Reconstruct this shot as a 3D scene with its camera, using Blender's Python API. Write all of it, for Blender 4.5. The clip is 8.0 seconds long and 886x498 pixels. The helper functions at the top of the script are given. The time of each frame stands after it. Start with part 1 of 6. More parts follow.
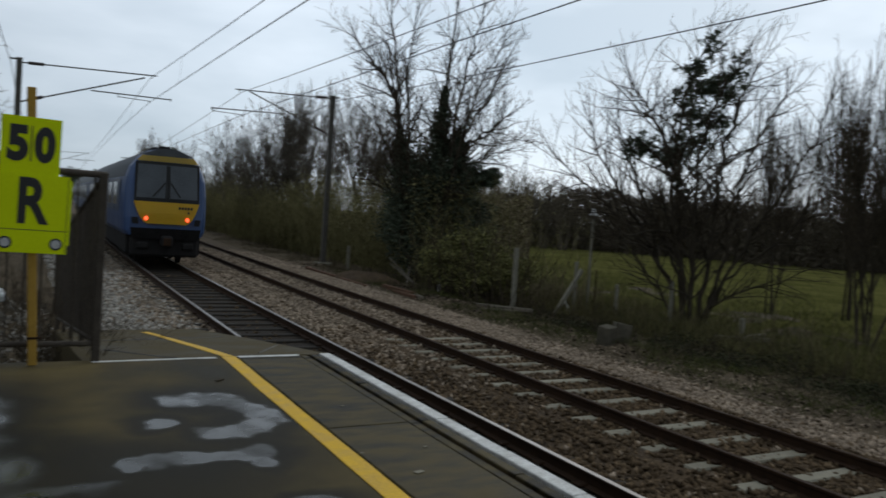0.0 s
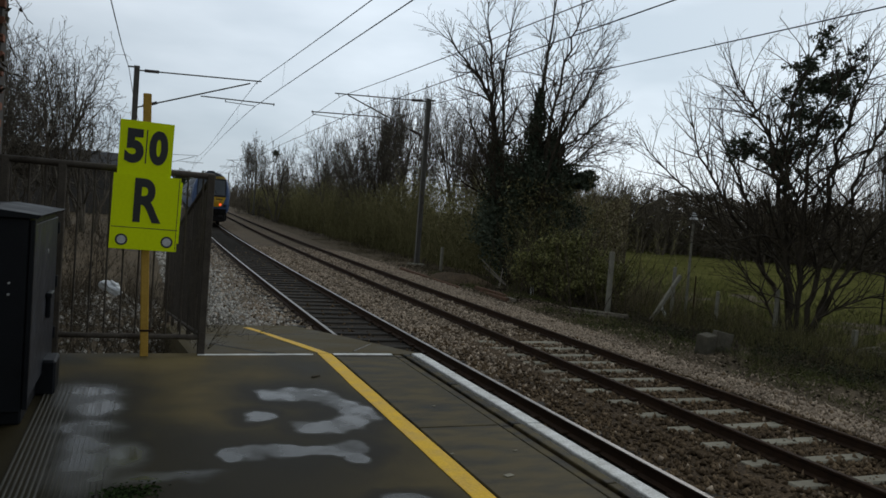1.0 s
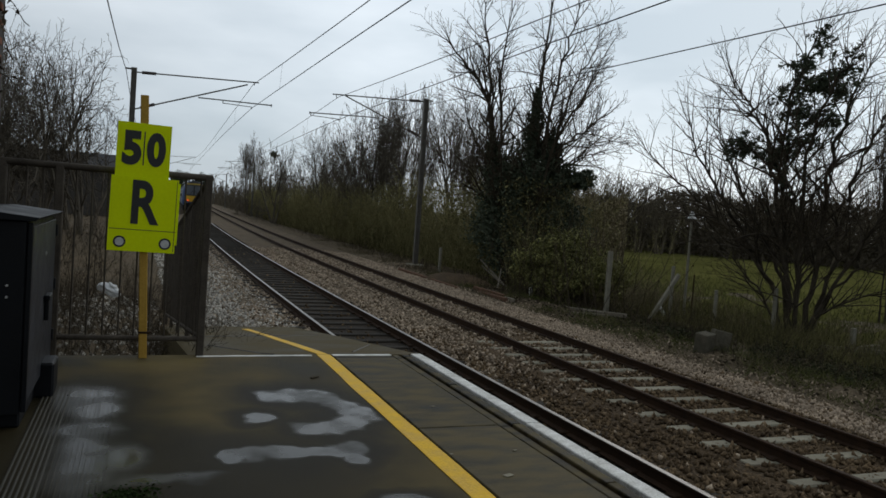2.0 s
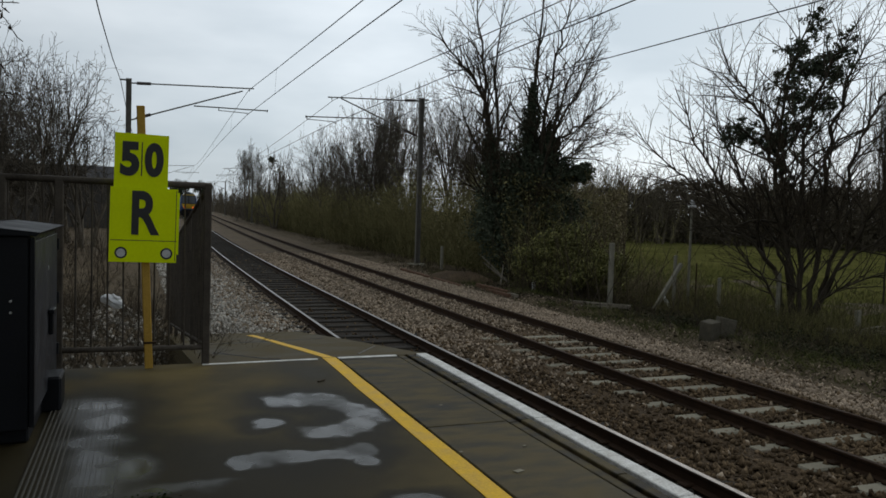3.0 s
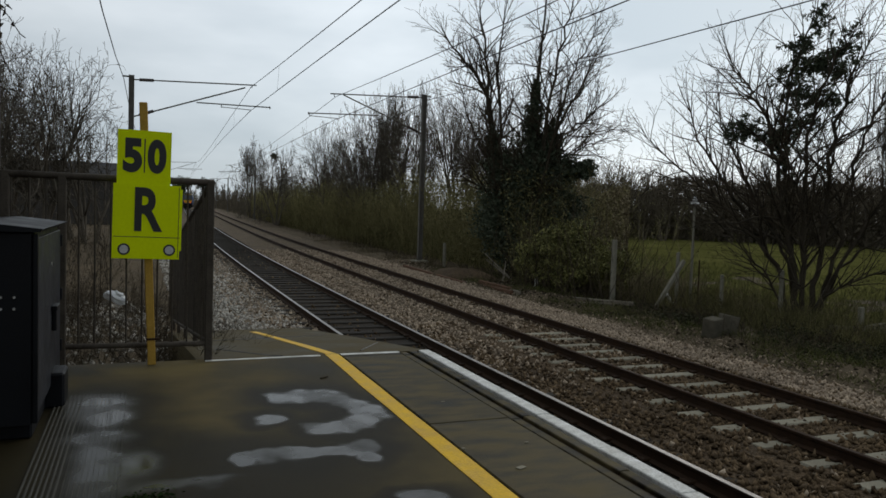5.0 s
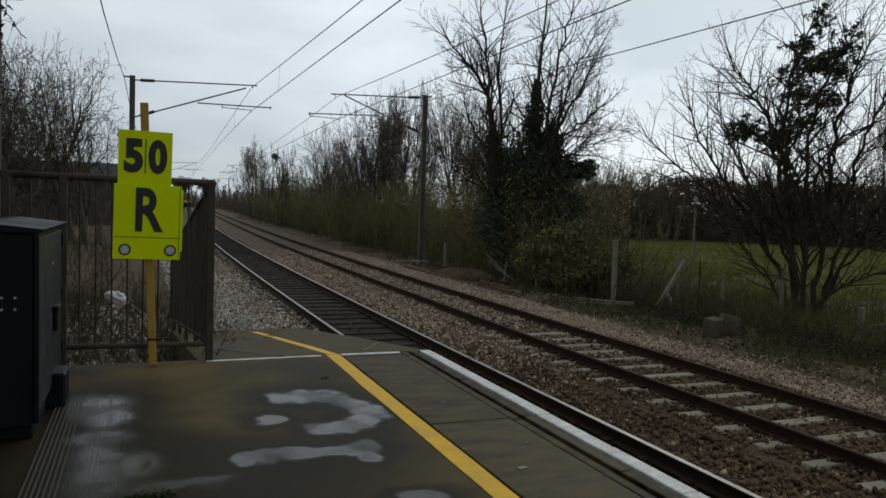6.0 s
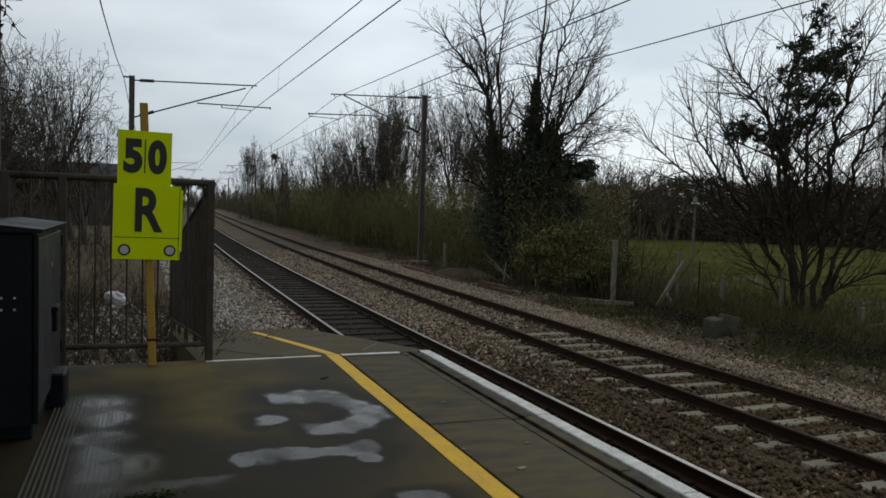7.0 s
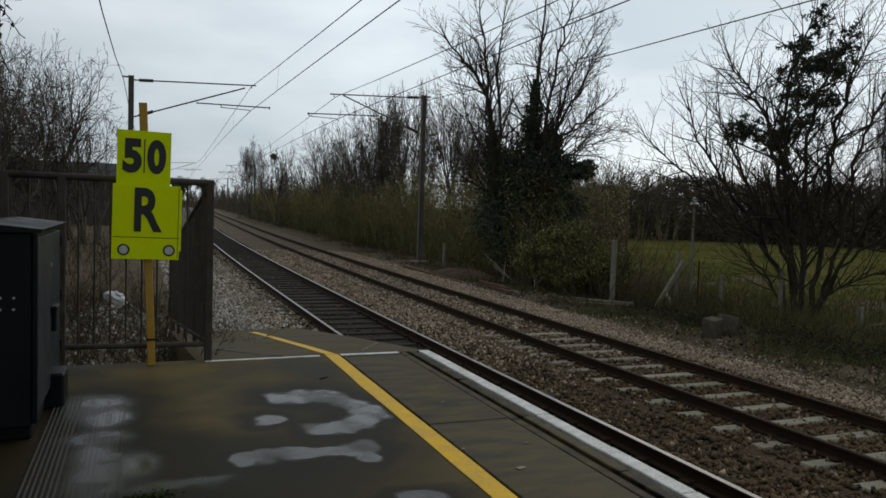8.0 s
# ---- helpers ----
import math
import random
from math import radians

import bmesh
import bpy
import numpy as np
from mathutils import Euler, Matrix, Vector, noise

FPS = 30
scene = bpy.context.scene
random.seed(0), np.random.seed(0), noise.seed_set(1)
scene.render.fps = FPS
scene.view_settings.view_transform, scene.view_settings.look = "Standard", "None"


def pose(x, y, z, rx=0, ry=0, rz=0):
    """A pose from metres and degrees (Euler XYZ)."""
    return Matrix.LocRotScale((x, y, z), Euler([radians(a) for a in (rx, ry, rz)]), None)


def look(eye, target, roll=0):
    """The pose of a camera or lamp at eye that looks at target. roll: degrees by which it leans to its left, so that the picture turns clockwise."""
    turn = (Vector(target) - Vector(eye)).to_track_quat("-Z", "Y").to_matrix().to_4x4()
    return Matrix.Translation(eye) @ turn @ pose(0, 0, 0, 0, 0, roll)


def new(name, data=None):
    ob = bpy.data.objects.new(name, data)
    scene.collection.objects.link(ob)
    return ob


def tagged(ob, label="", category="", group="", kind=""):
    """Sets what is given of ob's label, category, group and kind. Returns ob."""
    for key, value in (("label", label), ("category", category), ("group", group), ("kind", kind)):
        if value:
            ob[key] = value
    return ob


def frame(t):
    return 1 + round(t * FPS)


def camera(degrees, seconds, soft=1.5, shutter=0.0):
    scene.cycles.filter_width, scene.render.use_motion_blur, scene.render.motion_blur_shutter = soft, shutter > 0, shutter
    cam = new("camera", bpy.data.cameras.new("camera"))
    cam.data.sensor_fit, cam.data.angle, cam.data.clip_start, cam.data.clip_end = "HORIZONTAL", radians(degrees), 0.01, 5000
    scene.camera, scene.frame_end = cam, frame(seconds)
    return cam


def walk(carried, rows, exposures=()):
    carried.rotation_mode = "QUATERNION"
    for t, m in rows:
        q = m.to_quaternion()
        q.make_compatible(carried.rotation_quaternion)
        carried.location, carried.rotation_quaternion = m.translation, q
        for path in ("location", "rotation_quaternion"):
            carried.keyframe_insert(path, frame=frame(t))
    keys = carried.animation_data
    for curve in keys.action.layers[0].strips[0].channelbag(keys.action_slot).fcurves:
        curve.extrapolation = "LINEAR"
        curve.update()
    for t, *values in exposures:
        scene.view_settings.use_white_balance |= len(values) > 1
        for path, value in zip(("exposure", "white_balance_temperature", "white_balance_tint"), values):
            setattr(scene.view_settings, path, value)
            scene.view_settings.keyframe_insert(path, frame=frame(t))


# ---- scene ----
cam = camera(60.7, 8.0, soft=1.6, shutter=0.4)
EYE = (0.0, 0.0, 1.515)
# seconds, yaw, pitch, roll of the hand-held camera, which turns on one spot
TURNS = [
    (0.0, -28.82, -2.45, -3.90), (0.1, -27.35, -2.52, -3.95), (0.2, -26.12, -2.58, -3.99), (0.3, -24.86, -2.57, -3.99),
    (0.4, -23.62, -2.61, -3.94), (0.5, -22.52, -2.68, -3.94), (0.6, -21.84, -2.68, -4.08), (0.7, -21.27, -2.73, -4.12),
    (0.8, -21.32, -2.70, -4.32), (0.9, -21.56, -2.74, -4.42), (1.0, -21.73, -2.79, -4.40), (1.2, -21.90, -2.78, -4.48),
    (1.5, -21.86, -2.80, -4.38), (1.7, -21.87, -2.77, -4.40), (2.3, -21.86, -2.78, -3.70), (2.8, -21.85, -2.80, -2.67),
    (2.9, -21.87, -2.78, -1.92), (3.0, -21.87, -2.87, -1.82), (3.2, -21.66, -3.14, -1.80), (3.5, -21.60, -3.13, -1.79),
    (4.0, -21.66, -3.15, -1.85), (4.5, -21.71, -3.14, -1.86), (5.2, -21.66, -3.12, -1.84), (6.0, -21.62, -3.11, -1.82),
    (6.5, -21.64, -3.10, -1.80), (7.0, -21.65, -3.10, -1.80), (7.5, -21.65, -3.11, -1.82), (8.0, -21.70, -3.10, -1.83)]
walk(cam, [(t, pose(*EYE, 90 + p, r, w)) for t, w, p, r in TURNS],
     exposures=[(0.0, 0.0, 6350, 10), (0.5, 0.0, 6380, 10), (1.5, 0.0, 6550, 10), (3.0, 0.0, 6680, 10), (8.0, 0.0, 6720, 10)])

# ---- light: a closed overcast sky, low winter sun behind it ----
SUN_UP, SUN_ROUND = 30.0, 50.0
world = bpy.data.worlds.new("world")
scene.world = world
world.use_nodes = True
wn, wl = world.node_tree.nodes, world.node_tree.links
wn.clear()
w_out, w_bg = wn.new("ShaderNodeOutputWorld"), wn.new("ShaderNodeBackground")
w_sky = wn.new("ShaderNodeTexSky")
w_sky.sky_type, w_sky.sun_disc = "NISHITA", False
w_sky.sun_elevation, w_sky.sun_rotation = radians(SUN_UP), radians(SUN_ROUND)
w_dim = wn.new("ShaderNodeVectorMath")
w_dim.operation = "SCALE"
w_dim.inputs["Scale"].default_value = 0.10
w_tc, w_map = wn.new("ShaderNodeTexCoord"), wn.new("ShaderNodeMapping")
w_map.inputs["Scale"].default_value = (1.0, 1.0, 3.0)
w_noise, w_ramp, w_mix = wn.new("ShaderNodeTexNoise"), wn.new("ShaderNodeValToRGB"), wn.new("ShaderNodeMix")
w_noise.inputs["Scale"].default_value, w_noise.inputs["Detail"].default_value = 2.2, 5.0
w_noise.inputs["Roughness"].default_value = 0.5
w_ramp.color_ramp.elements[0].position, w_ramp.color_ramp.elements[0].color = 0.32, (0.44, 0.525, 0.60, 1)
w_ramp.color_ramp.elements[1].position, w_ramp.color_ramp.elements[1].color = 0.68, (0.77, 0.85, 0.925, 1)
w_mix.data_type = "RGBA"
w_mix.inputs["Factor"].default_value = 0.93
wl.new(w_sky.outputs[0], w_dim.inputs[0])
wl.new(w_tc.outputs["Generated"], w_map.inputs["Vector"])
wl.new(w_map.outputs[0], w_noise.inputs["Vector"])
wl.new(w_noise.outputs["Fac"], w_ramp.inputs["Fac"])
wl.new(w_dim.outputs[0], w_mix.inputs["A"])
wl.new(w_ramp.outputs["Color"], w_mix.inputs["B"])
# the cloud is a little brighter towards the hidden sun
w_dot, w_lift, w_mul = wn.new("ShaderNodeVectorMath"), wn.new("ShaderNodeMapRange"), wn.new("ShaderNodeVectorMath")
w_dot.operation, w_mul.operation = "DOT_PRODUCT", "SCALE"
w_dot.inputs[1].default_value = (math.sin(radians(SUN_ROUND)) * 0.95, math.cos(radians(SUN_ROUND)) * 0.95, 0.3)
w_lift.inputs["From Min"].default_value, w_lift.inputs["From Max"].default_value = 0.3, 1.0
w_lift.inputs["To Min"].default_value, w_lift.inputs["To Max"].default_value = 0.66, 1.30
wl.new(w_tc.outputs["Generated"], w_dot.inputs[0])
wl.new(w_dot.outputs["Value"], w_lift.inputs["Value"])
wl.new(w_mix.outputs["Result"], w_mul.inputs[0])
wl.new(w_lift.outputs["Result"], w_mul.inputs["Scale"])
wl.new(w_mul.outputs[0], w_bg.inputs["Color"])
wl.new(w_bg.outputs[0], w_out.inputs["Surface"])
sun = new("sun", bpy.data.lights.new("sun", "SUN"))
sun.data.energy, sun.data.angle, sun.data.color = 0.5, radians(40), (1.0, 0.95, 0.88)
SUN_WAY = Vector((math.cos(radians(SUN_UP)) * math.sin(radians(SUN_ROUND)), math.cos(radians(SUN_UP)) * math.cos(radians(SUN_ROUND)), math.sin(radians(SUN_UP))))
sun.matrix_world = look(SUN_WAY * 50, (0, 0, 0))


# ---- materials ----
def shade(name, low, high, rough=0.8, scale=6.0, grain=60.0, bump=0.3, metal=0.0, rough_var=0.12, spread=0.25, island=0.0, rand=0.0, bump_dist=0.01, stretch=(1, 1, 1), fine=0.45, spec=None):
    """A surface between two colours: broad stains, fine grain, relief."""
    m = bpy.data.materials.new(name)
    m.use_nodes = True
    n, k = m.node_tree.nodes, m.node_tree.links
    b = n["Principled BSDF"]
    b.inputs["Metallic"].default_value = metal
    b.inputs["Specular IOR Level"].default_value = spec if spec is not None else (0.5 if rough < 0.56 else 0.08)
    tc, mp = n.new("ShaderNodeTexCoord"), n.new("ShaderNodeMapping")
    mp.inputs["Scale"].default_value = stretch
    k.new(tc.outputs["Object"], mp.inputs["Vector"])
    big, small = n.new("ShaderNodeTexNoise"), n.new("ShaderNodeTexNoise")
    for tex, s, d in ((big, scale, 4.0), (small, grain, 3.0)):
        tex.inputs["Scale"].default_value, tex.inputs["Detail"].default_value = s, d
        k.new(mp.outputs[0], tex.inputs["Vector"])
    add = n.new("ShaderNodeMix")
    add.inputs["Factor"].default_value = fine
    k.new(big.outputs["Fac"], add.inputs["A"])
    k.new(small.outputs["Fac"], add.inputs["B"])
    value = add.outputs["Result"]
    if island or rand:
        src = n.new("ShaderNodeNewGeometry").outputs["Random Per Island"] if island else n.new("ShaderNodeObjectInfo").outputs["Random"]
        mul = n.new("ShaderNodeMath")
        mul.operation = "MULTIPLY_ADD"
        k.new(src, mul.inputs[0])
        mul.inputs[1].default_value = island or rand
        mul.inputs[2].default_value = -0.5 * (island or rand)
        plus = n.new("ShaderNodeMath")
        k.new(value, plus.inputs[0])
        k.new(mul.outputs[0], plus.inputs[1])
        value = plus.outputs[0]
    ramp = n.new("ShaderNodeValToRGB")
    e = ramp.color_ramp.elements
    e[0].position, e[0].color = 0.5 - spread, (*low, 1)
    e[1].position, e[1].color = 0.5 + spread, (*high, 1)
    k.new(value, ramp.inputs["Fac"])
    k.new(ramp.outputs["Color"], b.inputs["Base Color"])
    rr = n.new("ShaderNodeMapRange")
    rr.inputs["To Min"].default_value, rr.inputs["To Max"].default_value = max(0.02, rough - rough_var), min(1.0, rough + rough_var)
    rr.inputs["From Min"].default_value, rr.inputs["From Max"].default_value = 0.3, 0.7
    k.new(big.outputs["Fac"], rr.inputs["Value"])
    k.new(rr.outputs["Result"], b.inputs["Roughness"])
    if bump:
        bp = n.new("ShaderNodeBump")
        bp.inputs["Strength"].default_value, bp.inputs["Distance"].default_value = bump, bump_dist
        k.new(small.outputs["Fac"], bp.inputs["Height"])
        k.new(bp.outputs["Normal"], b.inputs["Normal"])
    return m


def glow(name, colour, strength):
    m = bpy.data.materials.new(name)
    m.use_nodes = True
    b = m.node_tree.nodes["Principled BSDF"]
    b.inputs["Base Color"].default_value = (*colour, 1)
    b.inputs["Emission Color"].default_value = (*colour, 1)
    b.inputs["Emission Strength"].default_value = strength
    return m


def wet_asphalt():
    """Old asphalt with shallow puddles lying in its hollows."""
    m = shade("wet_asphalt", (0.025, 0.0200, 0.0085), (0.135, 0.102, 0.043), 0.68, 1.1, 140.0, 0.5, spread=0.13, fine=0.22, bump_dist=0.004, spec=0.1)
    n, k = m.node_tree.nodes, m.node_tree.links
    b = n["Principled BSDF"]
    colour, rough, normal = (b.inputs[i].links[0].from_socket for i in ("Base Color", "Roughness", "Normal"))
    tc = n.new("ShaderNodeTexCoord")
    warp, wv = n.new("ShaderNodeTexNoise"), n.new("ShaderNodeVectorMath")
    warp.inputs["Scale"].default_value, warp.inputs["Detail"].default_value = 3.2, 2.0
    k.new(tc.outputs["Object"], warp.inputs["Vector"])
    wv.operation = "MULTIPLY_ADD"
    k.new(warp.outputs["Color"], wv.inputs[0])
    wv.inputs[1].default_value, wv.inputs[2].default_value = (0.22, 0.30, 0), (-0.11, -0.15, 0)
    pv = n.new("ShaderNodeVectorMath")
    k.new(tc.outputs["Object"], pv.inputs[0])
    k.new(wv.outputs[0], pv.inputs[1])
    def shore(spots):
        near = None
        for x, y, rx, ry in spots:
            d, s, l = (n.new("ShaderNodeVectorMath") for _ in range(3))
            d.operation, s.operation, l.operation = "SUBTRACT", "MULTIPLY", "LENGTH"
            d.inputs[1].default_value, s.inputs[1].default_value = (x, y, 0), (1 / rx, 1 / ry, 0)
            k.new(pv.outputs[0], d.inputs[0])
            k.new(d.outputs[0], s.inputs[0])
            k.new(s.outputs[0], l.inputs[0])
            if near is None:
                near = l.outputs["Value"]
            else:
                q = n.new("ShaderNodeMath")
                q.operation = "SMOOTH_MIN"
                q.inputs[2].default_value = 0.45
                k.new(near, q.inputs[0])
                k.new(l.outputs["Value"], q.inputs[1])
                near = q.outputs[0]
        return near

    def step(near, a, z, lo, hi):
        r = n.new("ShaderNodeMapRange")
        r.interpolation_type = "SMOOTHSTEP"
        r.inputs["From Min"].default_value, r.inputs["From Max"].default_value = a, z
        r.inputs["To Min"].default_value, r.inputs["To Max"].default_value = lo, hi
        k.new(near, r.inputs["Value"])
        return r.outputs["Result"]

    def joined(op, a, b):
        q = n.new("ShaderNodeMath")
        q.operation = op
        k.new(a, q.inputs[0])
        k.new(b, q.inputs[1])
        return q.outputs[0]

    pools, films = shore(PUDDLES), shore(FILMS)
    depth = n.new("ShaderNodeTexNoise")
    depth.inputs["Scale"].default_value, depth.inputs["Detail"].default_value = 2.6, 3.0
    k.new(tc.outputs["Object"], depth.inputs["Vector"])
    pool = joined("MULTIPLY", step(pools, 0.70, 1.12, 1, 0), step(depth.outputs["Fac"], 0.34, 0.56, 0.5, 1.0))
    pool = joined("MAXIMUM", pool, step(films, 0.35, 1.5, 0.9, 0))
    damp_shade = joined("MAXIMUM", step(pools, 1.05, 3.8, 0.93, 0), step(films, 1.05, 3.4, 0.93, 0))
    # besides damp, the first ellipse puts the shade beside the cabinet into the colour
    for x, y, rx, ry in ((-0.95, 4.3, 1.25, 1.6), (0.6, 4.3, 1.1, 1.1), (0.6, 2.9, 2.0, 0.7)):
        d, s, l, r, q = (n.new(i) for i in ("ShaderNodeVectorMath",) * 3 + ("ShaderNodeMapRange", "ShaderNodeMath"))
        d.operation, s.operation, l.operation, q.operation = "SUBTRACT", "MULTIPLY", "LENGTH", "MAXIMUM"
        d.inputs[1].default_value, s.inputs[1].default_value = (x, y, 0), (1 / rx, 1 / ry, 0)
        r.interpolation_type = "SMOOTHSTEP"
        r.inputs["From Min"].default_value, r.inputs["From Max"].default_value = 0.35, 1.35
        r.inputs["To Min"].default_value, r.inputs["To Max"].default_value = 0.88, 0.0
        k.new(pv.outputs[0], d.inputs[0])
        k.new(d.outputs[0], s.inputs[0])
        k.new(s.outputs[0], l.inputs[0])
        k.new(l.outputs["Value"], r.inputs["Value"])
        k.new(damp_shade, q.inputs[0])
        k.new(r.outputs["Result"], q.inputs[1])
        damp_shade = q.outputs[0]
    dark = n.new("ShaderNodeMix")
    dark.data_type = "RGBA"
    k.new(damp_shade, dark.inputs["Factor"])
    k.new(colour, dark.inputs["A"])
    dark.inputs["B"].default_value = (0.013, 0.011, 0.006, 1)
    k.new(dark.outputs["Result"], b.inputs["Base Color"])
    damp_shade_r, pool_r = n.new("ShaderNodeMix"), n.new("ShaderNodeMix")
    k.new(damp_shade, damp_shade_r.inputs["Factor"])
    k.new(rough, damp_shade_r.inputs["A"])
    damp_shade_r.inputs["B"].default_value = 0.58
    k.new(pool, pool_r.inputs["Factor"])
    k.new(damp_shade_r.outputs["Result"], pool_r.inputs["A"])
    pool_r.inputs["B"].default_value = 0.09
    ripple = n.new("ShaderNodeMapRange")
    ripple.inputs["From Min"].default_value, ripple.inputs["From Max"].default_value = 0.35, 0.65
    ripple.inputs["To Min"].default_value, ripple.inputs["To Max"].default_value = 0.04, 0.34
    k.new(warp.outputs["Fac"], ripple.inputs["Value"])
    k.new(ripple.outputs["Result"], pool_r.inputs["B"])
    k.new(pool_r.outputs["Result"], b.inputs["Roughness"])
    gloss = n.new("ShaderNodeMix")
    k.new(pool, gloss.inputs["Factor"])
    gloss.inputs["A"].default_value, gloss.inputs["B"].default_value = 0.06, 0.18
    k.new(gloss.outputs["Result"], b.inputs["Specular IOR Level"])
    bump = normal.node
    flat = n.new("ShaderNodeMath")
    flat.operation = "MULTIPLY_ADD"
    k.new(pool, flat.inputs[0])
    flat.inputs[1].default_value, flat.inputs[2].default_value = -0.46, 0.5
    k.new(flat.outputs[0], bump.inputs["Strength"])
    return m


# puddles: centre x, y and half-sizes in metres
PUDDLES = [(1.01, 5.88, 0.12, 0.182), (1.19, 5.87, 0.146, 0.208), (1.35, 5.81, 0.161, 0.227), (1.47, 5.64, 0.124, 0.24), (1.54, 5.41, 0.133, 0.24), (1.6, 5.3, 0.095, 0.234),
           (1.46, 5.12, 0.12, 0.195), (1.31, 5.02, 0.124, 0.189), (1.14, 4.96, 0.135, 0.169), (0.85, 5.29, 0.125, 0.135), (0.57, 4.51, 0.107, 0.124), (0.73, 4.49, 0.124, 0.143),
           (0.9, 4.5, 0.135, 0.15), (1.06, 4.51, 0.12, 0.111), (1.2, 4.51, 0.124, 0.137), (1.34, 4.55, 0.111, 0.156), (1.29, 4.36, 0.07, 0.156), (1.36, 3.66, 0.135, 0.078)]
# thin films of water on the matting, with soft shores
FILMS = [(-0.30, 5.88, 0.24, 0.36), (-0.22, 5.60, 0.17, 0.25), (-0.27, 5.14, 0.19, 0.20), (-0.22, 4.80, 0.17, 0.32), (-0.22, 4.36, 0.17, 0.42), (-0.02, 4.55, 0.14, 0.25), (0.18, 4.18, 0.26, 0.09)]

ASPHALT = wet_asphalt()
RAMP_ASPHALT = shade("ramp_asphalt", (0.0351, 0.0283, 0.0128), (0.1053, 0.0787, 0.0340), 0.7, 1.6, 120.0, 0.4, bump_dist=0.004)
SLAB = shade("paving_concrete", (0.0105, 0.0085, 0.0038), (0.094, 0.073, 0.034), 0.62, 4.5, 110.0, 0.35, spread=0.12, rand=0.12, bump_dist=0.004, stretch=(0.55, 1.5, 1), fine=0.2)
WHITE_LINE = shade("worn_white_paint", (0.3900, 0.3750, 0.3300), (0.7800, 0.7700, 0.7300), 0.55, 9.0, 70.0, 0.3, spread=0.14, spec=0.15)
YELLOW_LINE = shade("worn_yellow_paint", (0.5250, 0.2880, 0.0120), (0.8160, 0.5000, 0.0210), 0.55, 7.0, 60.0, 0.3, spread=0.2, spec=0.15)
BRICK = shade("brick", (0.10, 0.045, 0.03), (0.22, 0.10, 0.065), 0.85, 14.0, 90.0, 0.5, rand=0.35)
MORTAR = shade("mortar", (0.0480, 0.0440, 0.0400), (0.0880, 0.0800, 0.0720), 0.9, 10.0, 90.0, 0.4)
CONCRETE = shade("sleeper_concrete", (0.1445, 0.1277, 0.0928), (0.3034, 0.2772, 0.2080), 0.8, 5.0, 60.0, 0.4, rand=0.25)
POST_CONCRETE = shade("mossy_concrete", (0.120, 0.112, 0.084), (0.310, 0.288, 0.228), 0.85, 5.0, 60.0, 0.4)
TIMBER = shade("tarred_timber", (0.020, 0.017, 0.014), (0.052, 0.045, 0.036), 0.8, 5.0, 50.0, 0.5, rand=0.3, stretch=(1, 6, 6))
RAIL_RUST = shade("rusty_rail", (0.015, 0.009, 0.006), (0.057, 0.032, 0.018), 0.75, 8.0, 90.0, 0.3)
RAIL_TOP = shade("worn_rail_head", (0.140, 0.129, 0.119), (0.360, 0.335, 0.307), 0.42, 3.0, 60.0, 0.05, metal=0.85)
BALLAST = shade("ballast", (0.0130, 0.0082, 0.0043), (0.1521, 0.1047, 0.0620), 0.9, 1.3, 26.0, 1.0, spread=0.2, bump_dist=0.05, fine=0.62)
BALLAST_PALE = shade("lighter_ballast", (0.036, 0.027, 0.017), (0.205, 0.155, 0.104), 0.9, 1.3, 26.0, 1.0, spread=0.22, bump_dist=0.05, fine=0.62)
STONE_PALE = shade("lighter_ballast_stone", (0.0800, 0.0590, 0.0410), (0.5200, 0.4100, 0.2980), 0.85, 0.9, 60.0, 0.3, island=0.5, spread=0.38)
RUBBLE = shade("pale_rubble", (0.11, 0.098, 0.080), (0.56, 0.52, 0.45), 0.85, 0.9, 60.0, 0.3, island=0.6, spread=0.38)
BALLAST_DARK = shade("oily_ballast", (0.0108, 0.0086, 0.0068), (0.0604, 0.0475, 0.0336), 0.85, 1.5, 26.0, 1.0, spread=0.2, bump_dist=0.05, fine=0.6)
STONE = shade("ballast_stone", (0.0138, 0.0086, 0.0044), (0.1998, 0.1369, 0.0790), 0.85, 0.9, 60.0, 0.3, island=0.5, spread=0.38)
SOIL = shade("winter_ground", (0.034, 0.026, 0.016), (0.165, 0.125, 0.080), 0.95, 0.6, 22.0, 1.0, spread=0.22, bump_dist=0.05, fine=0.55)
GRASS = shade("meadow_grass", (0.042, 0.044, 0.0115), (0.130, 0.122, 0.040), 0.9, 0.35, 9.0, 0.8, spread=0.18, bump_dist=0.06, spec=0.0)
GRASS_BLADE = shade("grass_blade", (0.033, 0.042, 0.0100), (0.120, 0.122, 0.040), 0.85, 0.5, 30.0, 0.0, island=0.5)
STRAW = shade("dead_grass", (0.0504, 0.0396, 0.0218), (0.1800, 0.1476, 0.0862), 0.9, 0.7, 30.0, 0.0, island=0.6)
RANK = shade("rank_grass", (0.050, 0.046, 0.018), (0.170, 0.150, 0.066), 0.9, 0.7, 30.0, 0.0, island=0.6)
BARK = shade("bark", (0.022, 0.0185, 0.014), (0.082, 0.067, 0.048), 0.95, 3.0, 40.0, 0.5, island=0.2)
TWIG = shade("bare_twig", (0.026, 0.0205, 0.0145), (0.092, 0.072, 0.047), 0.95, 1.2, 30.0, 0.0, island=0.4)
# lighter, greyer twigs: haze over the trees further off is put into the colour
HAZED_TWIG = shade("hazed_twig", (0.050, 0.043, 0.033), (0.155, 0.132, 0.102), 0.95, 1.2, 30.0, 0.0, island=0.4)
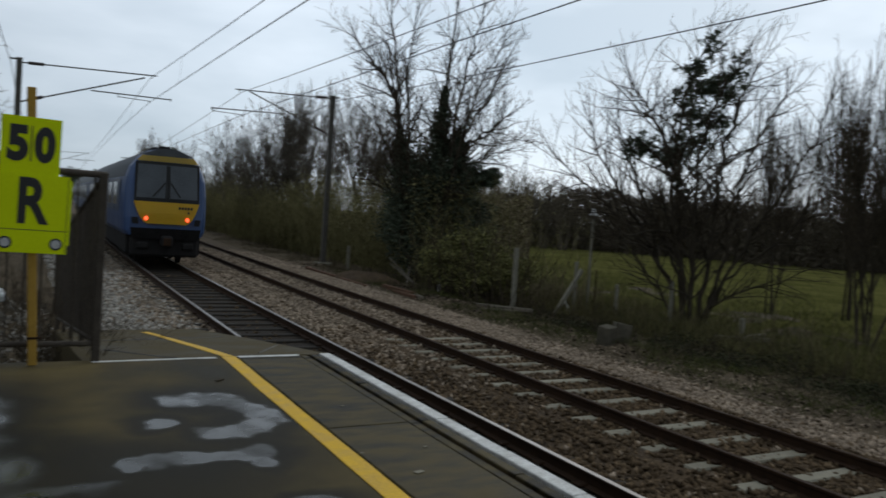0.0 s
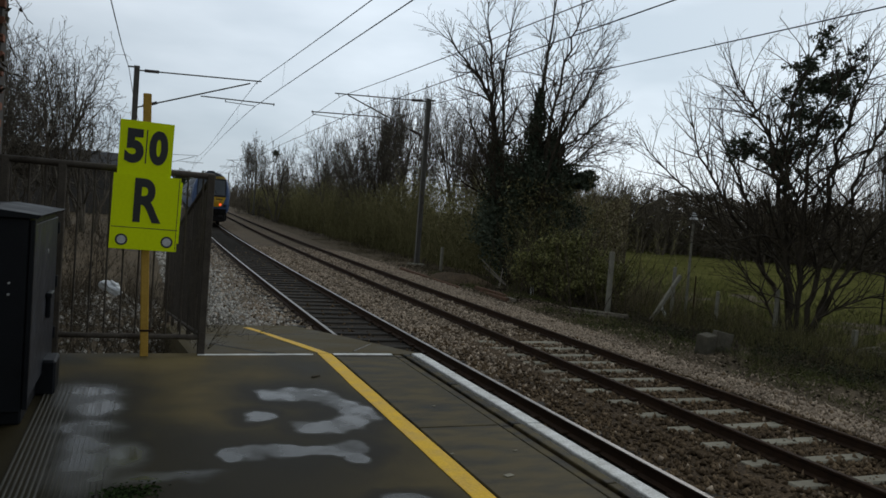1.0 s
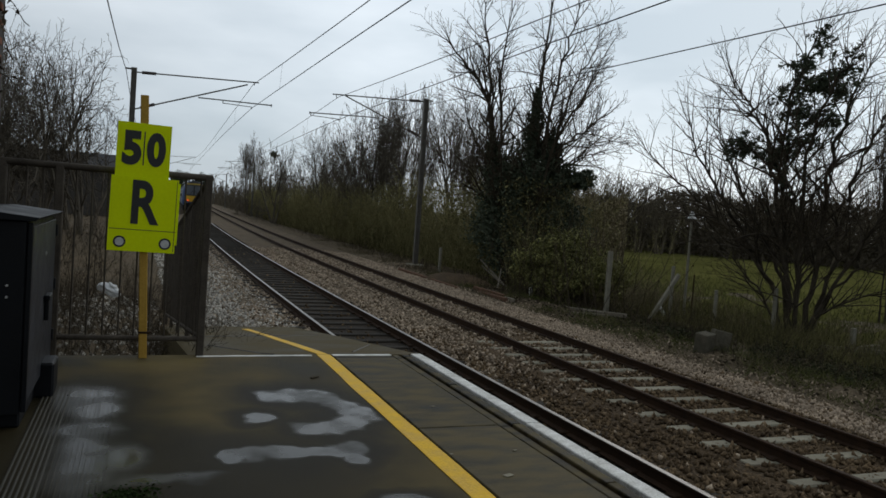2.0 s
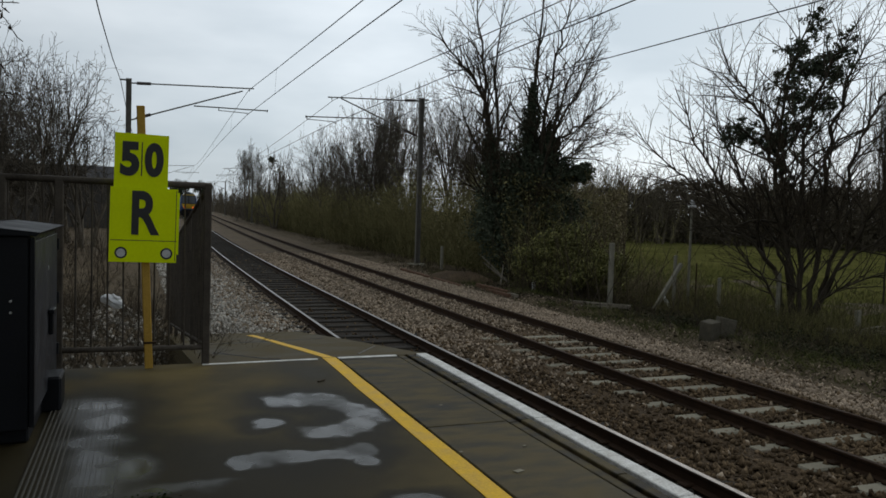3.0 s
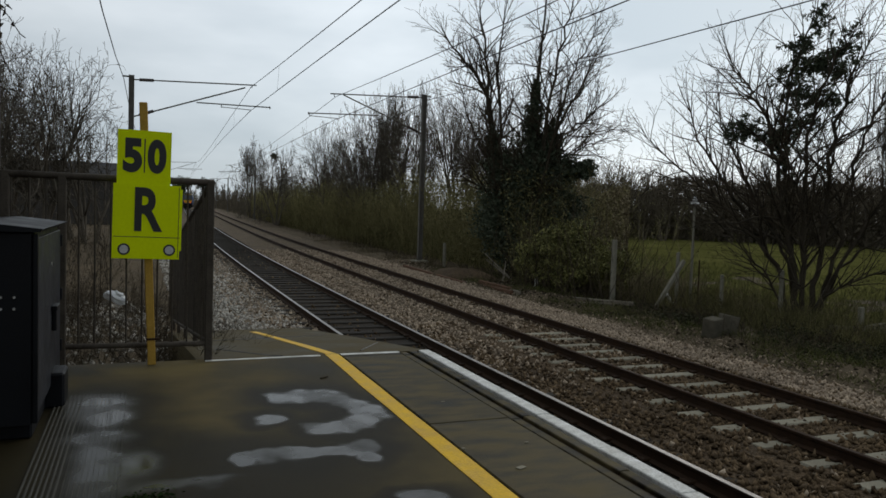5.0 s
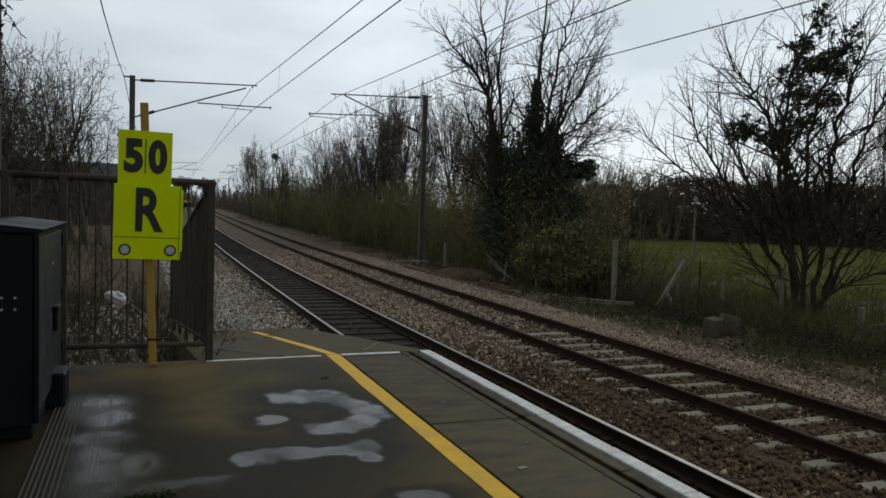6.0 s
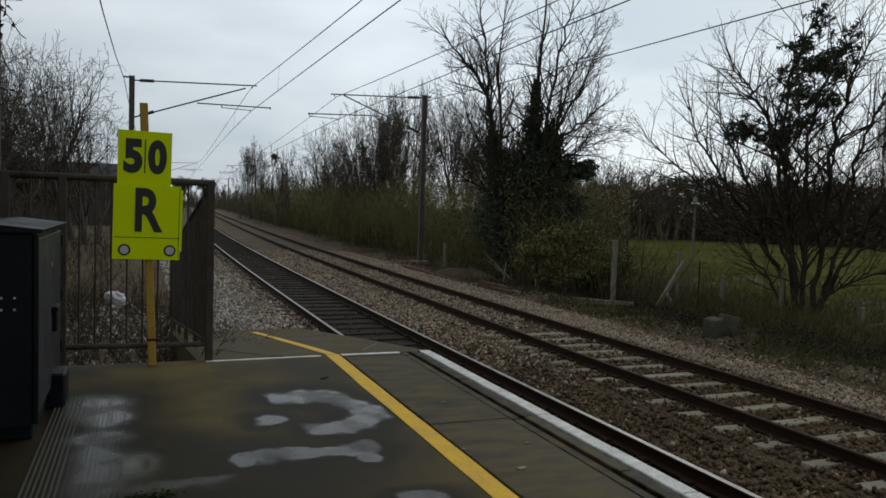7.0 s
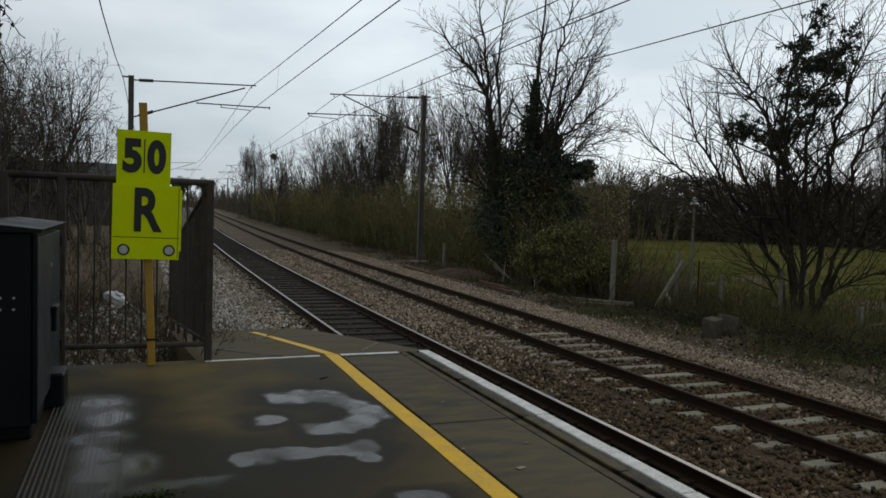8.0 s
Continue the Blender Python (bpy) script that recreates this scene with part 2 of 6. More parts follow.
# distant growth, its colour lightened to carry the haze of the air
HAZED_WOODS = shade("far_woods", (0.060, 0.050, 0.036), (0.165, 0.138, 0.098), 0.95, 0.08, 10.0, 0.0, island=0.4)
SCRUB = shade("scrub_stem", (0.076, 0.070, 0.030), (0.280, 0.248, 0.115), 0.95, 0.35, 20.0, 0.0, island=0.5)
HEDGE = shade("hedge_twig", (0.085, 0.068, 0.040), (0.250, 0.205, 0.125), 0.95, 0.2, 12.0, 0.0, island=0.5)
IVY = shade("ivy_leaf", (0.034, 0.044, 0.027), (0.112, 0.130, 0.086), 0.6, 0.8, 30.0, 0.0, island=0.5)
BUSH = shade("bush_leaf", (0.058, 0.060, 0.020), (0.255, 0.242, 0.088), 0.7, 0.7, 30.0, 0.0, island=0.6)
FENCE_STEEL = shade("weathered_fence_paint", (0.028, 0.023, 0.018), (0.105, 0.088, 0.070), 0.7, 7.0, 70.0, 0.3)
MAST_STEEL = shade("mast_steel", (0.070, 0.066, 0.058), (0.190, 0.175, 0.150), 0.65, 4.0, 60.0, 0.2, metal=0.1)
WIRE = shade("dark_wire", (0.02, 0.02, 0.022), (0.06, 0.06, 0.062), 0.6, 3.0, 40.0, 0.0, metal=0.4)
INSULATOR = shade("brown_insulator", (0.02, 0.015, 0.013), (0.06, 0.04, 0.03), 0.3, 9.0, 50.0, 0.0)
SIGN_YELLOW = shade("sign_yellow", (0.66, 0.78, 0.004), (0.80, 0.92, 0.006), 0.6, 3.0, 40.0, 0.05, spread=0.3)
SIGN_BLACK = shade("sign_black", (0.008, 0.008, 0.008), (0.024, 0.024, 0.022), 0.5, 9.0, 60.0, 0.05)
SIGN_GREY = shade("sign_reflector", (0.42, 0.42, 0.42), (0.62, 0.62, 0.60), 0.3, 9.0, 60.0, 0.05)
POST_YELLOW = shade("faded_post_paint", (0.30, 0.17, 0.03), (0.55, 0.34, 0.07), 0.6, 6.0, 60.0, 0.2)
CABINET = shade("cabinet_paint", (0.002, 0.002, 0.003), (0.007, 0.008, 0.010), 0.5, 4.0, 60.0, 0.1, spec=0.2)
CABINET_GREY = shade("cabinet_side", (0.016, 0.017, 0.021), (0.036, 0.037, 0.043), 0.5, 4.0, 60.0, 0.1, spec=0.2)
STUD = shade("zinc_stud", (0.4, 0.4, 0.4), (0.65, 0.65, 0.65), 0.35, 9.0, 60.0, 0.0, metal=0.8)
PLASTIC = shade("white_plastic", (0.55, 0.55, 0.55), (0.85, 0.85, 0.85), 0.5, 9.0, 60.0, 0.2)
TRAIN_BLUE = shade("train_blue", (0.0180, 0.0468, 0.1260), (0.0315, 0.0720, 0.1800), 0.4, 1.2, 30.0, 0.03, rough_var=0.06)
TRAIN_YELLOW = shade("train_yellow", (0.76, 0.44, 0.012), (0.90, 0.55, 0.02), 0.45, 1.5, 30.0, 0.03)
TRAIN_BAND = shade("train_band", (0.46, 0.32, 0.06), (0.60, 0.43, 0.09), 0.5, 1.5, 30.0, 0.03)
TRAIN_ROOF = shade("train_roof", (0.085, 0.090, 0.095), (0.18, 0.19, 0.20), 0.6, 1.2, 30.0, 0.1)
TRAIN_SIDE = shade("train_side", (0.03, 0.045, 0.08), (0.06, 0.08, 0.12), 0.4, 1.2, 30.0, 0.03)
TRAIN_DARK = shade("train_underframe", (0.008, 0.008, 0.008), (0.035, 0.032, 0.030), 0.8, 3.0, 30.0, 0.3)
# pale base colour stands for daylight showing through cab and windows
TRAIN_GLASS_LIT = shade("train_glass_lit", (0.105, 0.118, 0.132), (0.175, 0.190, 0.205), 0.10, 1.5, 20.0, 0.0, rough_var=0.03)
TAIL_RED = glow("tail_lamp", (1.0, 0.10, 0.03), 2.2)
LAMP_WHITE = shade("lamp_enamel", (0.6, 0.6, 0.58), (0.85, 0.85, 0.82), 0.4, 9.0, 40.0, 0.0)
ROOF_SLATE = shade("roof_slate", (0.035, 0.035, 0.038), (0.085, 0.082, 0.08), 0.8, 2.0, 20.0, 0.4)
RUST_STEEL = shade("rust_orange_steel", (0.060, 0.032, 0.020), (0.190, 0.110, 0.072), 0.85, 3.0, 40.0, 0.3)
OLD_WOOD = shade("grey_wood", (0.10, 0.085, 0.065), (0.26, 0.225, 0.175), 0.85, 5.0, 60.0, 0.4, stretch=(5, 5, 1))
DARK_CONCRETE = shade("dark_mossy_concrete", (0.030, 0.028, 0.020), (0.150, 0.132, 0.098), 0.9, 6.0, 60.0, 0.5)
MAT_RIB = shade("worn_matting", (0.030, 0.028, 0.024), (0.10, 0.095, 0.08), 0.6, 20.0, 90.0, 0.2)
SHOULDER = shade("bed_shoulder", (0.092, 0.067, 0.045), (0.450, 0.350, 0.250), 0.9, 1.3, 40.0, 1.0, spread=0.24, bump_dist=0.04, fine=0.6)
LOW_GREEN = shade("ground_cover_leaf", (0.016, 0.018, 0.008), (0.060, 0.060, 0.030), 0.8, 0.7, 30.0, 0.0, island=0.6)
PALE_STONE = shade("spilled_stone", (0.085, 0.062, 0.043), (0.450, 0.350, 0.255), 0.85, 0.9, 60.0, 0.2, island=0.6, spread=0.4)
MOSS = shade("moss", (0.012, 0.022, 0.006), (0.030, 0.050, 0.014), 0.95, 12.0, 90.0, 0.6, island=0.4)


# ---- building blocks ----
def link_mesh(name, mesh, material, parent=None, label=""):
    ob = new(name, mesh)
    mesh.materials.append(material)
    if parent is not None:
        ob.parent = parent
    return tagged(ob, label) if label else ob


def part(name, bm, material, parent=None, label="", smooth=False):
    mesh = bpy.data.meshes.new(name)
    bm.to_mesh(mesh)
    bm.free()
    if smooth:
        mesh.shade_smooth()
    return link_mesh(name, mesh, material, parent, label)


def from_arrays(name, verts, faces, material, parent=None, label="", smooth=False):
    mesh = bpy.data.meshes.new(name)
    verts, faces = np.asarray(verts, np.float32), np.asarray(faces, np.int32)
    k = faces.shape[1]
    mesh.vertices.add(len(verts))
    mesh.vertices.foreach_set("co", verts.ravel())
    mesh.loops.add(faces.size)
    mesh.loops.foreach_set("vertex_index", faces.ravel())
    mesh.polygons.add(len(faces))
    mesh.polygons.foreach_set("loop_start", np.arange(0, faces.size, k, dtype=np.int32))
    mesh.update(calc_edges=True)
    if smooth:
        mesh.shade_smooth()
    return link_mesh(name, mesh, material, parent, label)


def thing(name, x, y, z, label, category, group="", rz=0.0, rx=0.0, ry=0.0):
    ob = new(name)
    ob.empty_display_size = 0.1
    ob.matrix_basis = pose(x, y, z, rx, ry, rz)
    return tagged(ob, label, category, group)


def box(bm, x0, x1, y0, y1, z0, z1, bevel=0.0, m=None):
    """A box with its edges taken off."""
    made = bmesh.ops.create_cube(bm, size=1.0, matrix=Matrix.LocRotScale(((x0 + x1) / 2, (y0 + y1) / 2, (z0 + z1) / 2), None, (x1 - x0, y1 - y0, z1 - z0)))["verts"]
    if bevel:
        edges = list({e for v in made for e in v.link_edges})
        made = bmesh.ops.bevel(bm, geom=edges, offset=bevel, segments=1, affect="EDGES", profile=0.5)["verts"]
    if m is not None:
        bmesh.ops.transform(bm, matrix=m, verts=list({v for v in made}))
    return bm


def boxed(*args, **kw):
    return box(bmesh.new(), *args, **kw)


def rod(bm, a, b, r0, r1=None, sides=8):
    a, b = Vector(a), Vector(b)
    m = Matrix.Translation((a + b) / 2) @ (b - a).to_track_quat("Z", "Y").to_matrix().to_4x4()
    bmesh.ops.create_cone(bm, cap_ends=True, segments=sides, radius1=r0, radius2=r0 if r1 is None else r1, depth=(b - a).length, matrix=m)
    return bm


def rodded(*args, **kw):
    return rod(bmesh.new(), *args, **kw)


def sweep(bm, outline, line, closed=True):
    """An outline in x, z carried along a list of (x, y, z, heading)."""
    rings = []
    for x, y, z, h in line:
        c, s = math.cos(h), math.sin(h)
        rings.append([bm.verts.new((x + u * c, y - u * s, z + v)) for u, v in outline])
    n = len(outline)
    for a, b in zip(rings, rings[1:]):
        for i in range(n if closed else n - 1):
            j = (i + 1) % n
            bm.faces.new((a[i], a[j], b[j], b[i]))
    if closed:
        bm.faces.new(rings[0])
        bm.faces.new(rings[-1][::-1])
    bmesh.ops.recalc_face_normals(bm, faces=bm.faces)
    return bm


def tubes(segments, sides=3):
    """Tapered prisms from rows of x, y, z, x, y, z, r0, r1."""
    s = np.asarray(segments, float)
    a, b, r0, r1 = s[:, 0:3], s[:, 3:6], s[:, 6], s[:, 7]
    d = b - a
    d /= np.maximum(1e-6, np.linalg.norm(d, axis=1))[:, None]
    up = np.where(np.abs(d[:, 2:3]) > 0.9, np.array([[1.0, 0, 0]]), np.array([[0, 0, 1.0]]))
    u = np.cross(d, up)
    u /= np.maximum(1e-6, np.linalg.norm(u, axis=1))[:, None]
    v = np.cross(d, u)
    ang = np.arange(sides) * 2 * np.pi / sides
    ring = np.cos(ang)[None, :, None] * u[:, None, :] + np.sin(ang)[None, :, None] * v[:, None, :]
    verts = np.concatenate([a[:, None] + ring * r0[:, None, None], b[:, None] + ring * r1[:, None, None]], 1).reshape(-1, 3)
    base = (np.arange(len(s)) * 2 * sides)[:, None]
    i = np.arange(sides)
    j = (i + 1) % sides
    quad = np.stack([i, j, j + sides, i + sides], 1)
    return verts, (base[:, None] + quad[None]).reshape(-1, 4)


def leaves(rng, centres, size, flat=0.0):
    """Small folded leaves, each turned its own way, round the given centres."""
    n = len(centres)
    a = rng.normal(size=(n, 3))
    a[:, 2] *= 1 - flat
    a /= np.linalg.norm(a, axis=1)[:, None]
    b = np.cross(a, rng.normal(size=(n, 3)))
    b /= np.linalg.norm(b, axis=1)[:, None]
    s = (size * rng.uniform(0.6, 1.4, n))[:, None]
    c = np.cross(a, b) * 0.25
    verts = np.stack([centres - a * s, centres + b * s * 0.5 + c * s, centres + a * s, centres - b * s * 0.5 + c * s], 1).reshape(-1, 3)
    return verts, np.arange(n * 4).reshape(-1, 4)


def shoot(rng, out, p, d, length, r, level, top, pitch=0.34, lift=0.06, wobble=0.10, angle=(0.45, 0.95), ratio=(0.30, 0.62), start=0.22):
    """One curving limb with its alternate side shoots, down to the last twigs."""
    steps = max(2, int(round(length / (pitch * 0.8 ** level))))
    curl = rng.normal(size=3) * wobble * 0.45
    side = rng.normal(size=3)
    kids = []
    for i in range(steps):
        d = d + curl + rng.normal(size=3) * wobble + (0, 0, lift)
        d = d / math.sqrt(d @ d)
        q = p + d * (length / steps)
        f = (i + 1) / steps
        out[level].append((*p, *q, r * (1 - 0.72 * i / steps), r * (1 - 0.72 * f)))
        p = q
        if level < top and f > start and rng.uniform() < 0.92:
            side = np.cross(d, -side + 0.6 * rng.normal(size=3))
            side /= math.sqrt(side @ side)
            a = rng.uniform(*angle)
            kids.append((p, d * math.cos(a) + side * math.sin(a), length * (1.12 - 0.62 * f) * rng.uniform(*ratio) * (1.3 if level == 0 else 1.0), r * (1 - 0.72 * f) * 0.6 + 0.001))
    for k in kids:
        if k[2] > 0.16:
            shoot(rng, out, *k, level + 1, top, pitch, lift, wobble * 1.15, angle, ratio, 0.12)


def crown_parts(tree, out, top, thin, wood, twig, scale=None):
    """Thick wood as one mesh a limb, all the fine twigs as one."""
    k = np.ones(8) if scale is None else scale
    for o in out:
        from_arrays("stem", *tubes(np.array(o[0] + o[1]) * k, 5), wood, tree)
    fine = np.array([s for o in out for i in range(2, top + 1) for s in o[i]]) * k
    fine[:, 6:8] = np.maximum(fine[:, 6:8], thin)
    tagged(from_arrays("crown", *tubes(fine, 3), twig, tree), kind="stuff")


def limbed_tree(name, x, y, z, label, seed, limbs, top=4, thin=0.006, pitch=0.34, angle=(0.45, 0.95), ratio=(0.30, 0.60), lift=0.05, wobble=0.10):
    """A tree whose main limbs rise through given (across, away, height) points."""
    rng = np.random.default_rng(seed)
    tree = thing(name, x, y, z, label, "tree")
    far = np.array([x, y]) / math.hypot(x, y)
    across, away = np.array([far[1], -far[0], 0]), np.array([far[0], far[1], 0])
    grown = []
    for r, pts in limbs:
        out = {k: [] for k in range(top + 1)}
        way = np.array(pts, float)
        t = np.linspace(0, len(way) - 1, 5 * (len(way) - 1) + 1)
        way = np.stack([np.interp(t, np.arange(len(way)), way[:, i]) for i in range(3)], 1)
        for _ in range(2):
            way[1:-1] = (way[:-2] + 2 * way[1:-1] + way[2:]) / 4
        way[1:-1] += rng.normal(size=way[1:-1].shape) * 0.05
        way = way[:, :1] * across + way[:, 1:2] * away + way[:, 2:] * np.array([0, 0, 1.0])
        total = np.linalg.norm(np.diff(way, axis=0), axis=1).sum()
        n = len(way) - 1
        turn = rng.normal(size=3)
        for i in range(n):
            f = (i + 1) / n
            out[0].append((*way[i], *way[i + 1], r * (1 - 0.8 * i / n), r * (1 - 0.8 * f)))
            d = way[i + 1] - way[i]
            d /= np.linalg.norm(d)
            if way[i + 1, 2] > (0.7 if r < 0.046 else 2.0):
                for _ in range(2 if f < 0.95 else 3):
                    turn = np.cross(d, -turn + 0.6 * rng.normal(size=3))
                    turn /= np.linalg.norm(turn)
                    a = rng.uniform(*angle) * (1 if f < 0.95 else 0.5)
                    shoot(rng, out, way[i] + (way[i + 1] - way[i]) * rng.uniform(), d * math.cos(a) + turn * math.sin(a), min(2.6, 0.42 * total) * (1.1 - 0.5 * f) * rng.uniform(0.55, 1.1), r * (1 - 0.8 * f) * 0.5 + 0.006, 1, top, pitch, lift, wobble, angle, ratio)
        grown.append(out)
    crown_parts(tree, grown, top, thin, BARK, TWIG)
    return tree


def bare_tree(name, x, y, z, height, stems, label, seed, lean=0.25, top=3, r=0.12, thin=0.006, lift=0.05, wobble=0.08, group="", angle=(0.45, 0.9), twig=None, spread=0.15, width=5.0, pitch=0.6, ratio=(0.36, 0.70)):
    rng = np.random.default_rng(seed)
    tree = thing(name, x, y, z, label, "tree", group)
    limbs = []
    for i in range(stems):
        out = {k: [] for k in range(top + 1)}
        limbs.append(out)
        a = 2 * math.pi * (i + rng.uniform(-0.3, 0.3)) / stems
        l = lean * rng.uniform(0.3, 1.2)
        shoot(rng, out, np.array([spread * math.cos(a), spread * math.sin(a), -0.15]), np.array([l * math.cos(a), l * math.sin(a), 1.0]), height * rng.uniform(0.6, 0.95), r * rng.uniform(0.7, 1.1), 0, top, pitch, lift, wobble, angle, ratio)
    every = np.array([s for o in limbs for i in range(top + 1) for s in o[i]])
    up = height / np.percentile(every[:, 5], 99.7)
    wide = 0.5 * width / np.percentile(np.hypot(every[:, 3], every[:, 4]), 97)
    crown_parts(tree, limbs, top, thin, twig or BARK, twig or TWIG, np.array([wide, wide, up, wide, wide, up, 1, 1]))
    return tree


# ---- the railway's line ----
RAIL_Z = -0.93


def bend(y, x0, s):
    """x of a track's centre at y, and its heading."""
    c0, c1, c2 = 0.0007, 0.00012, -0.003
    a = min(y, 60.0)
    x, g = x0 + s * a + c0 * a * a / 2, s + c0 * a
    if a < -10:
        x, g = x0 + s * a - c0 * 50 - c0 * 10 * (a + 10) + c0 * 100, s - c0 * 10
    if y > 60:
        b = min(y, 235.0) - 60
        x, g = x + g * b + c1 * b * b / 2, g + c1 * b
    if y > 235:
        b = y - 235
        x, g = x + g * b + c2 * b * b / 2, g + c2 * b
    return x, math.atan(g)


def near_track(y):
    return bend(y, 4.337, -0.0096)


def far_track(y):
    return bend(y, 7.816, -0.0022)


STEPS = [-30, -20, -10, -5, 0] + [2 * i for i in range(1, 31)] + [60 + 6 * i for i in range(1, 30)] + [240 + 10 * i for i in range(1, 22)]


# ---- ground ----
def ground_height(x, y):
    """Flat land, a low bank behind the lineside, soil heaped up behind the platform's fence."""
    z = -1.30
    t = far_track(y)[0]
    u = x - t
    if u > 2.4:
        z += 0.16 * math.exp(-((u - 4.0) / 1.1) ** 2)
    v = near_track(y)[0] - x
    if v > 2.2:
        z += 0.45 * min(1.0, (v - 2.2) / 3.0)
    wave = 0.10 * noise.noise((x * 0.25, y * 0.25, 0)) + 0.05 * noise.noise((x * 0.9, y * 0.9, 3))
    fade = 1.0 if 2.6 < u < 18 or v > 2.6 else 0.2
    return z + wave * fade


def build_ground():
    xs = sorted(set([-3000, -1200, -500, -200, -100, -60, -40, -30, -22] + [-16 + i for i in range(0, 46)] + [30 + 2 * i for i in range(1, 16)] + [70, 85, 110, 160, 300, 700, 1500, 3000]))
    ys = sorted(set([-3000, -800, -200, -80, -40, -20] + [-10 + i for i in range(0, 61)] + [50 + 3 * i for i in range(1, 25)] + [140, 170, 210, 260, 330, 450, 700, 1400, 3500]))
    verts = [(x, y, ground_height(x, y)) for y in ys for x in xs]
    w = len(xs)
    faces = [(j * w + i, j * w + i + 1, (j + 1) * w + i + 1, (j + 1) * w + i) for j in range(len(ys) - 1) for i in range(w - 1)]
    ob = from_arrays("ground", verts, faces, SOIL, smooth=True)
    return tagged(ob, "brown winter ground with dead leaves and soil beside railway", "ground", kind="structure")


def build_field():
    """The meadow behind the boundary fence."""
    rng = np.random.default_rng(4)
    verts, faces = [], []
    xs = [14.8 + 0.8 * i for i in range(12)] + [25 + 5 * i for i in range(18)]
    ys = [-20 + 4 * i for i in range(30)]
    for y in ys:
        for x in xs:
            e = 0.35 * noise.noise((0, y * 0.35, 7)) if x == xs[0] else 0
            verts.append((x + e, y, ground_height(x, y) + (-0.12 if x == xs[0] else 0.02) if x < 30 else -1.24 + 0.05 * noise.noise((x * .1, y * .1, 1))))
    w = len(xs)
    faces = [(j * w + i, j * w + i + 1, (j + 1) * w + i + 1, (j + 1) * w + i) for j in range(len(ys) - 1) for i in range(w - 1)]
    ob = from_arrays("meadow", verts, faces, GRASS, smooth=True)
    tagged(ob, "green rough meadow grass behind the railway boundary", "grass", kind="structure")
    n = 26000
    p = np.stack([15.0 + rng.gamma(1.6, 5.0, n), rng.uniform(6, 60, n), np.full(n, -1.27)], 1)
    d = rng.normal(size=(n, 3)) * (0.09, 0.09, 0.05) + (0, 0, 0.20)
    s = np.concatenate([p, p + d * rng.uniform(0.5, 1.3, n)[:, None], np.full((n, 1), 0.010), np.full((n, 1), 0.002)], 1)
    tagged(from_arrays("meadow_grass", *tubes(s, 3), GRASS_BLADE), "long green grass tufts in the meadow", "grass", kind="stuff")
    n = 8000
    x, y = 13.9 + rng.gamma(2.0, 1.0, n), 6 + 21 * rng.uniform(0, 1, n) ** 0.7
    p = np.stack([x, y, np.full(n, -1.30)], 1)
    d = rng.normal(size=(n, 3)) * (0.20, 0.20, 0.14) + (0, 0, 0.46)
    stalks = np.concatenate([p, p + d * rng.uniform(0.4, 1.4, (n, 1)), np.full((n, 1), 0.007), np.full((n, 1), 0.002)], 1)
    tagged(from_arrays("rank_grass", *tubes(stalks, 3), RANK), "tall dead olive-brown grass behind the boundary fence", "grass", kind="stuff")
    n = 15000
    side = rng.uniform(0, 1, n) < 0.8
    y = rng.uniform(3, 55, n)
    far = np.array([far_track(v)[0] for v in y])
    x = np.where(side, far + 2.7 + rng.gamma(2.2, 1.1, n), rng.uniform(-4, 1.6, n))
    keep = side | (y > 9.5)
    x, y = x[keep], y[keep]
    z = np.array([ground_height(a, b) for a, b in zip(x, y)])
    clump = np.array([noise.noise((a * 0.7, b * 0.7, 9)) for a, b in zip(x, y)]) > 0.02
    x, y, z = x[clump], y[clump], z[clump]
    p = np.stack([x, y, z - 0.02], 1)
    d = rng.normal(size=(len(x), 3)) * (0.14, 0.14, 0.04) + (0, 0, 0.16)
    s = np.concatenate([p, p + d * rng.uniform(0.4, 1.6, len(x))[:, None], np.full((len(x), 1), 0.008), np.full((len(x), 1), 0.002)], 1)
    tagged(from_arrays("dead_grass", *tubes(s, 3), STRAW), "straw-coloured dead grass tufts along the lineside", "grass", kind="stuff")


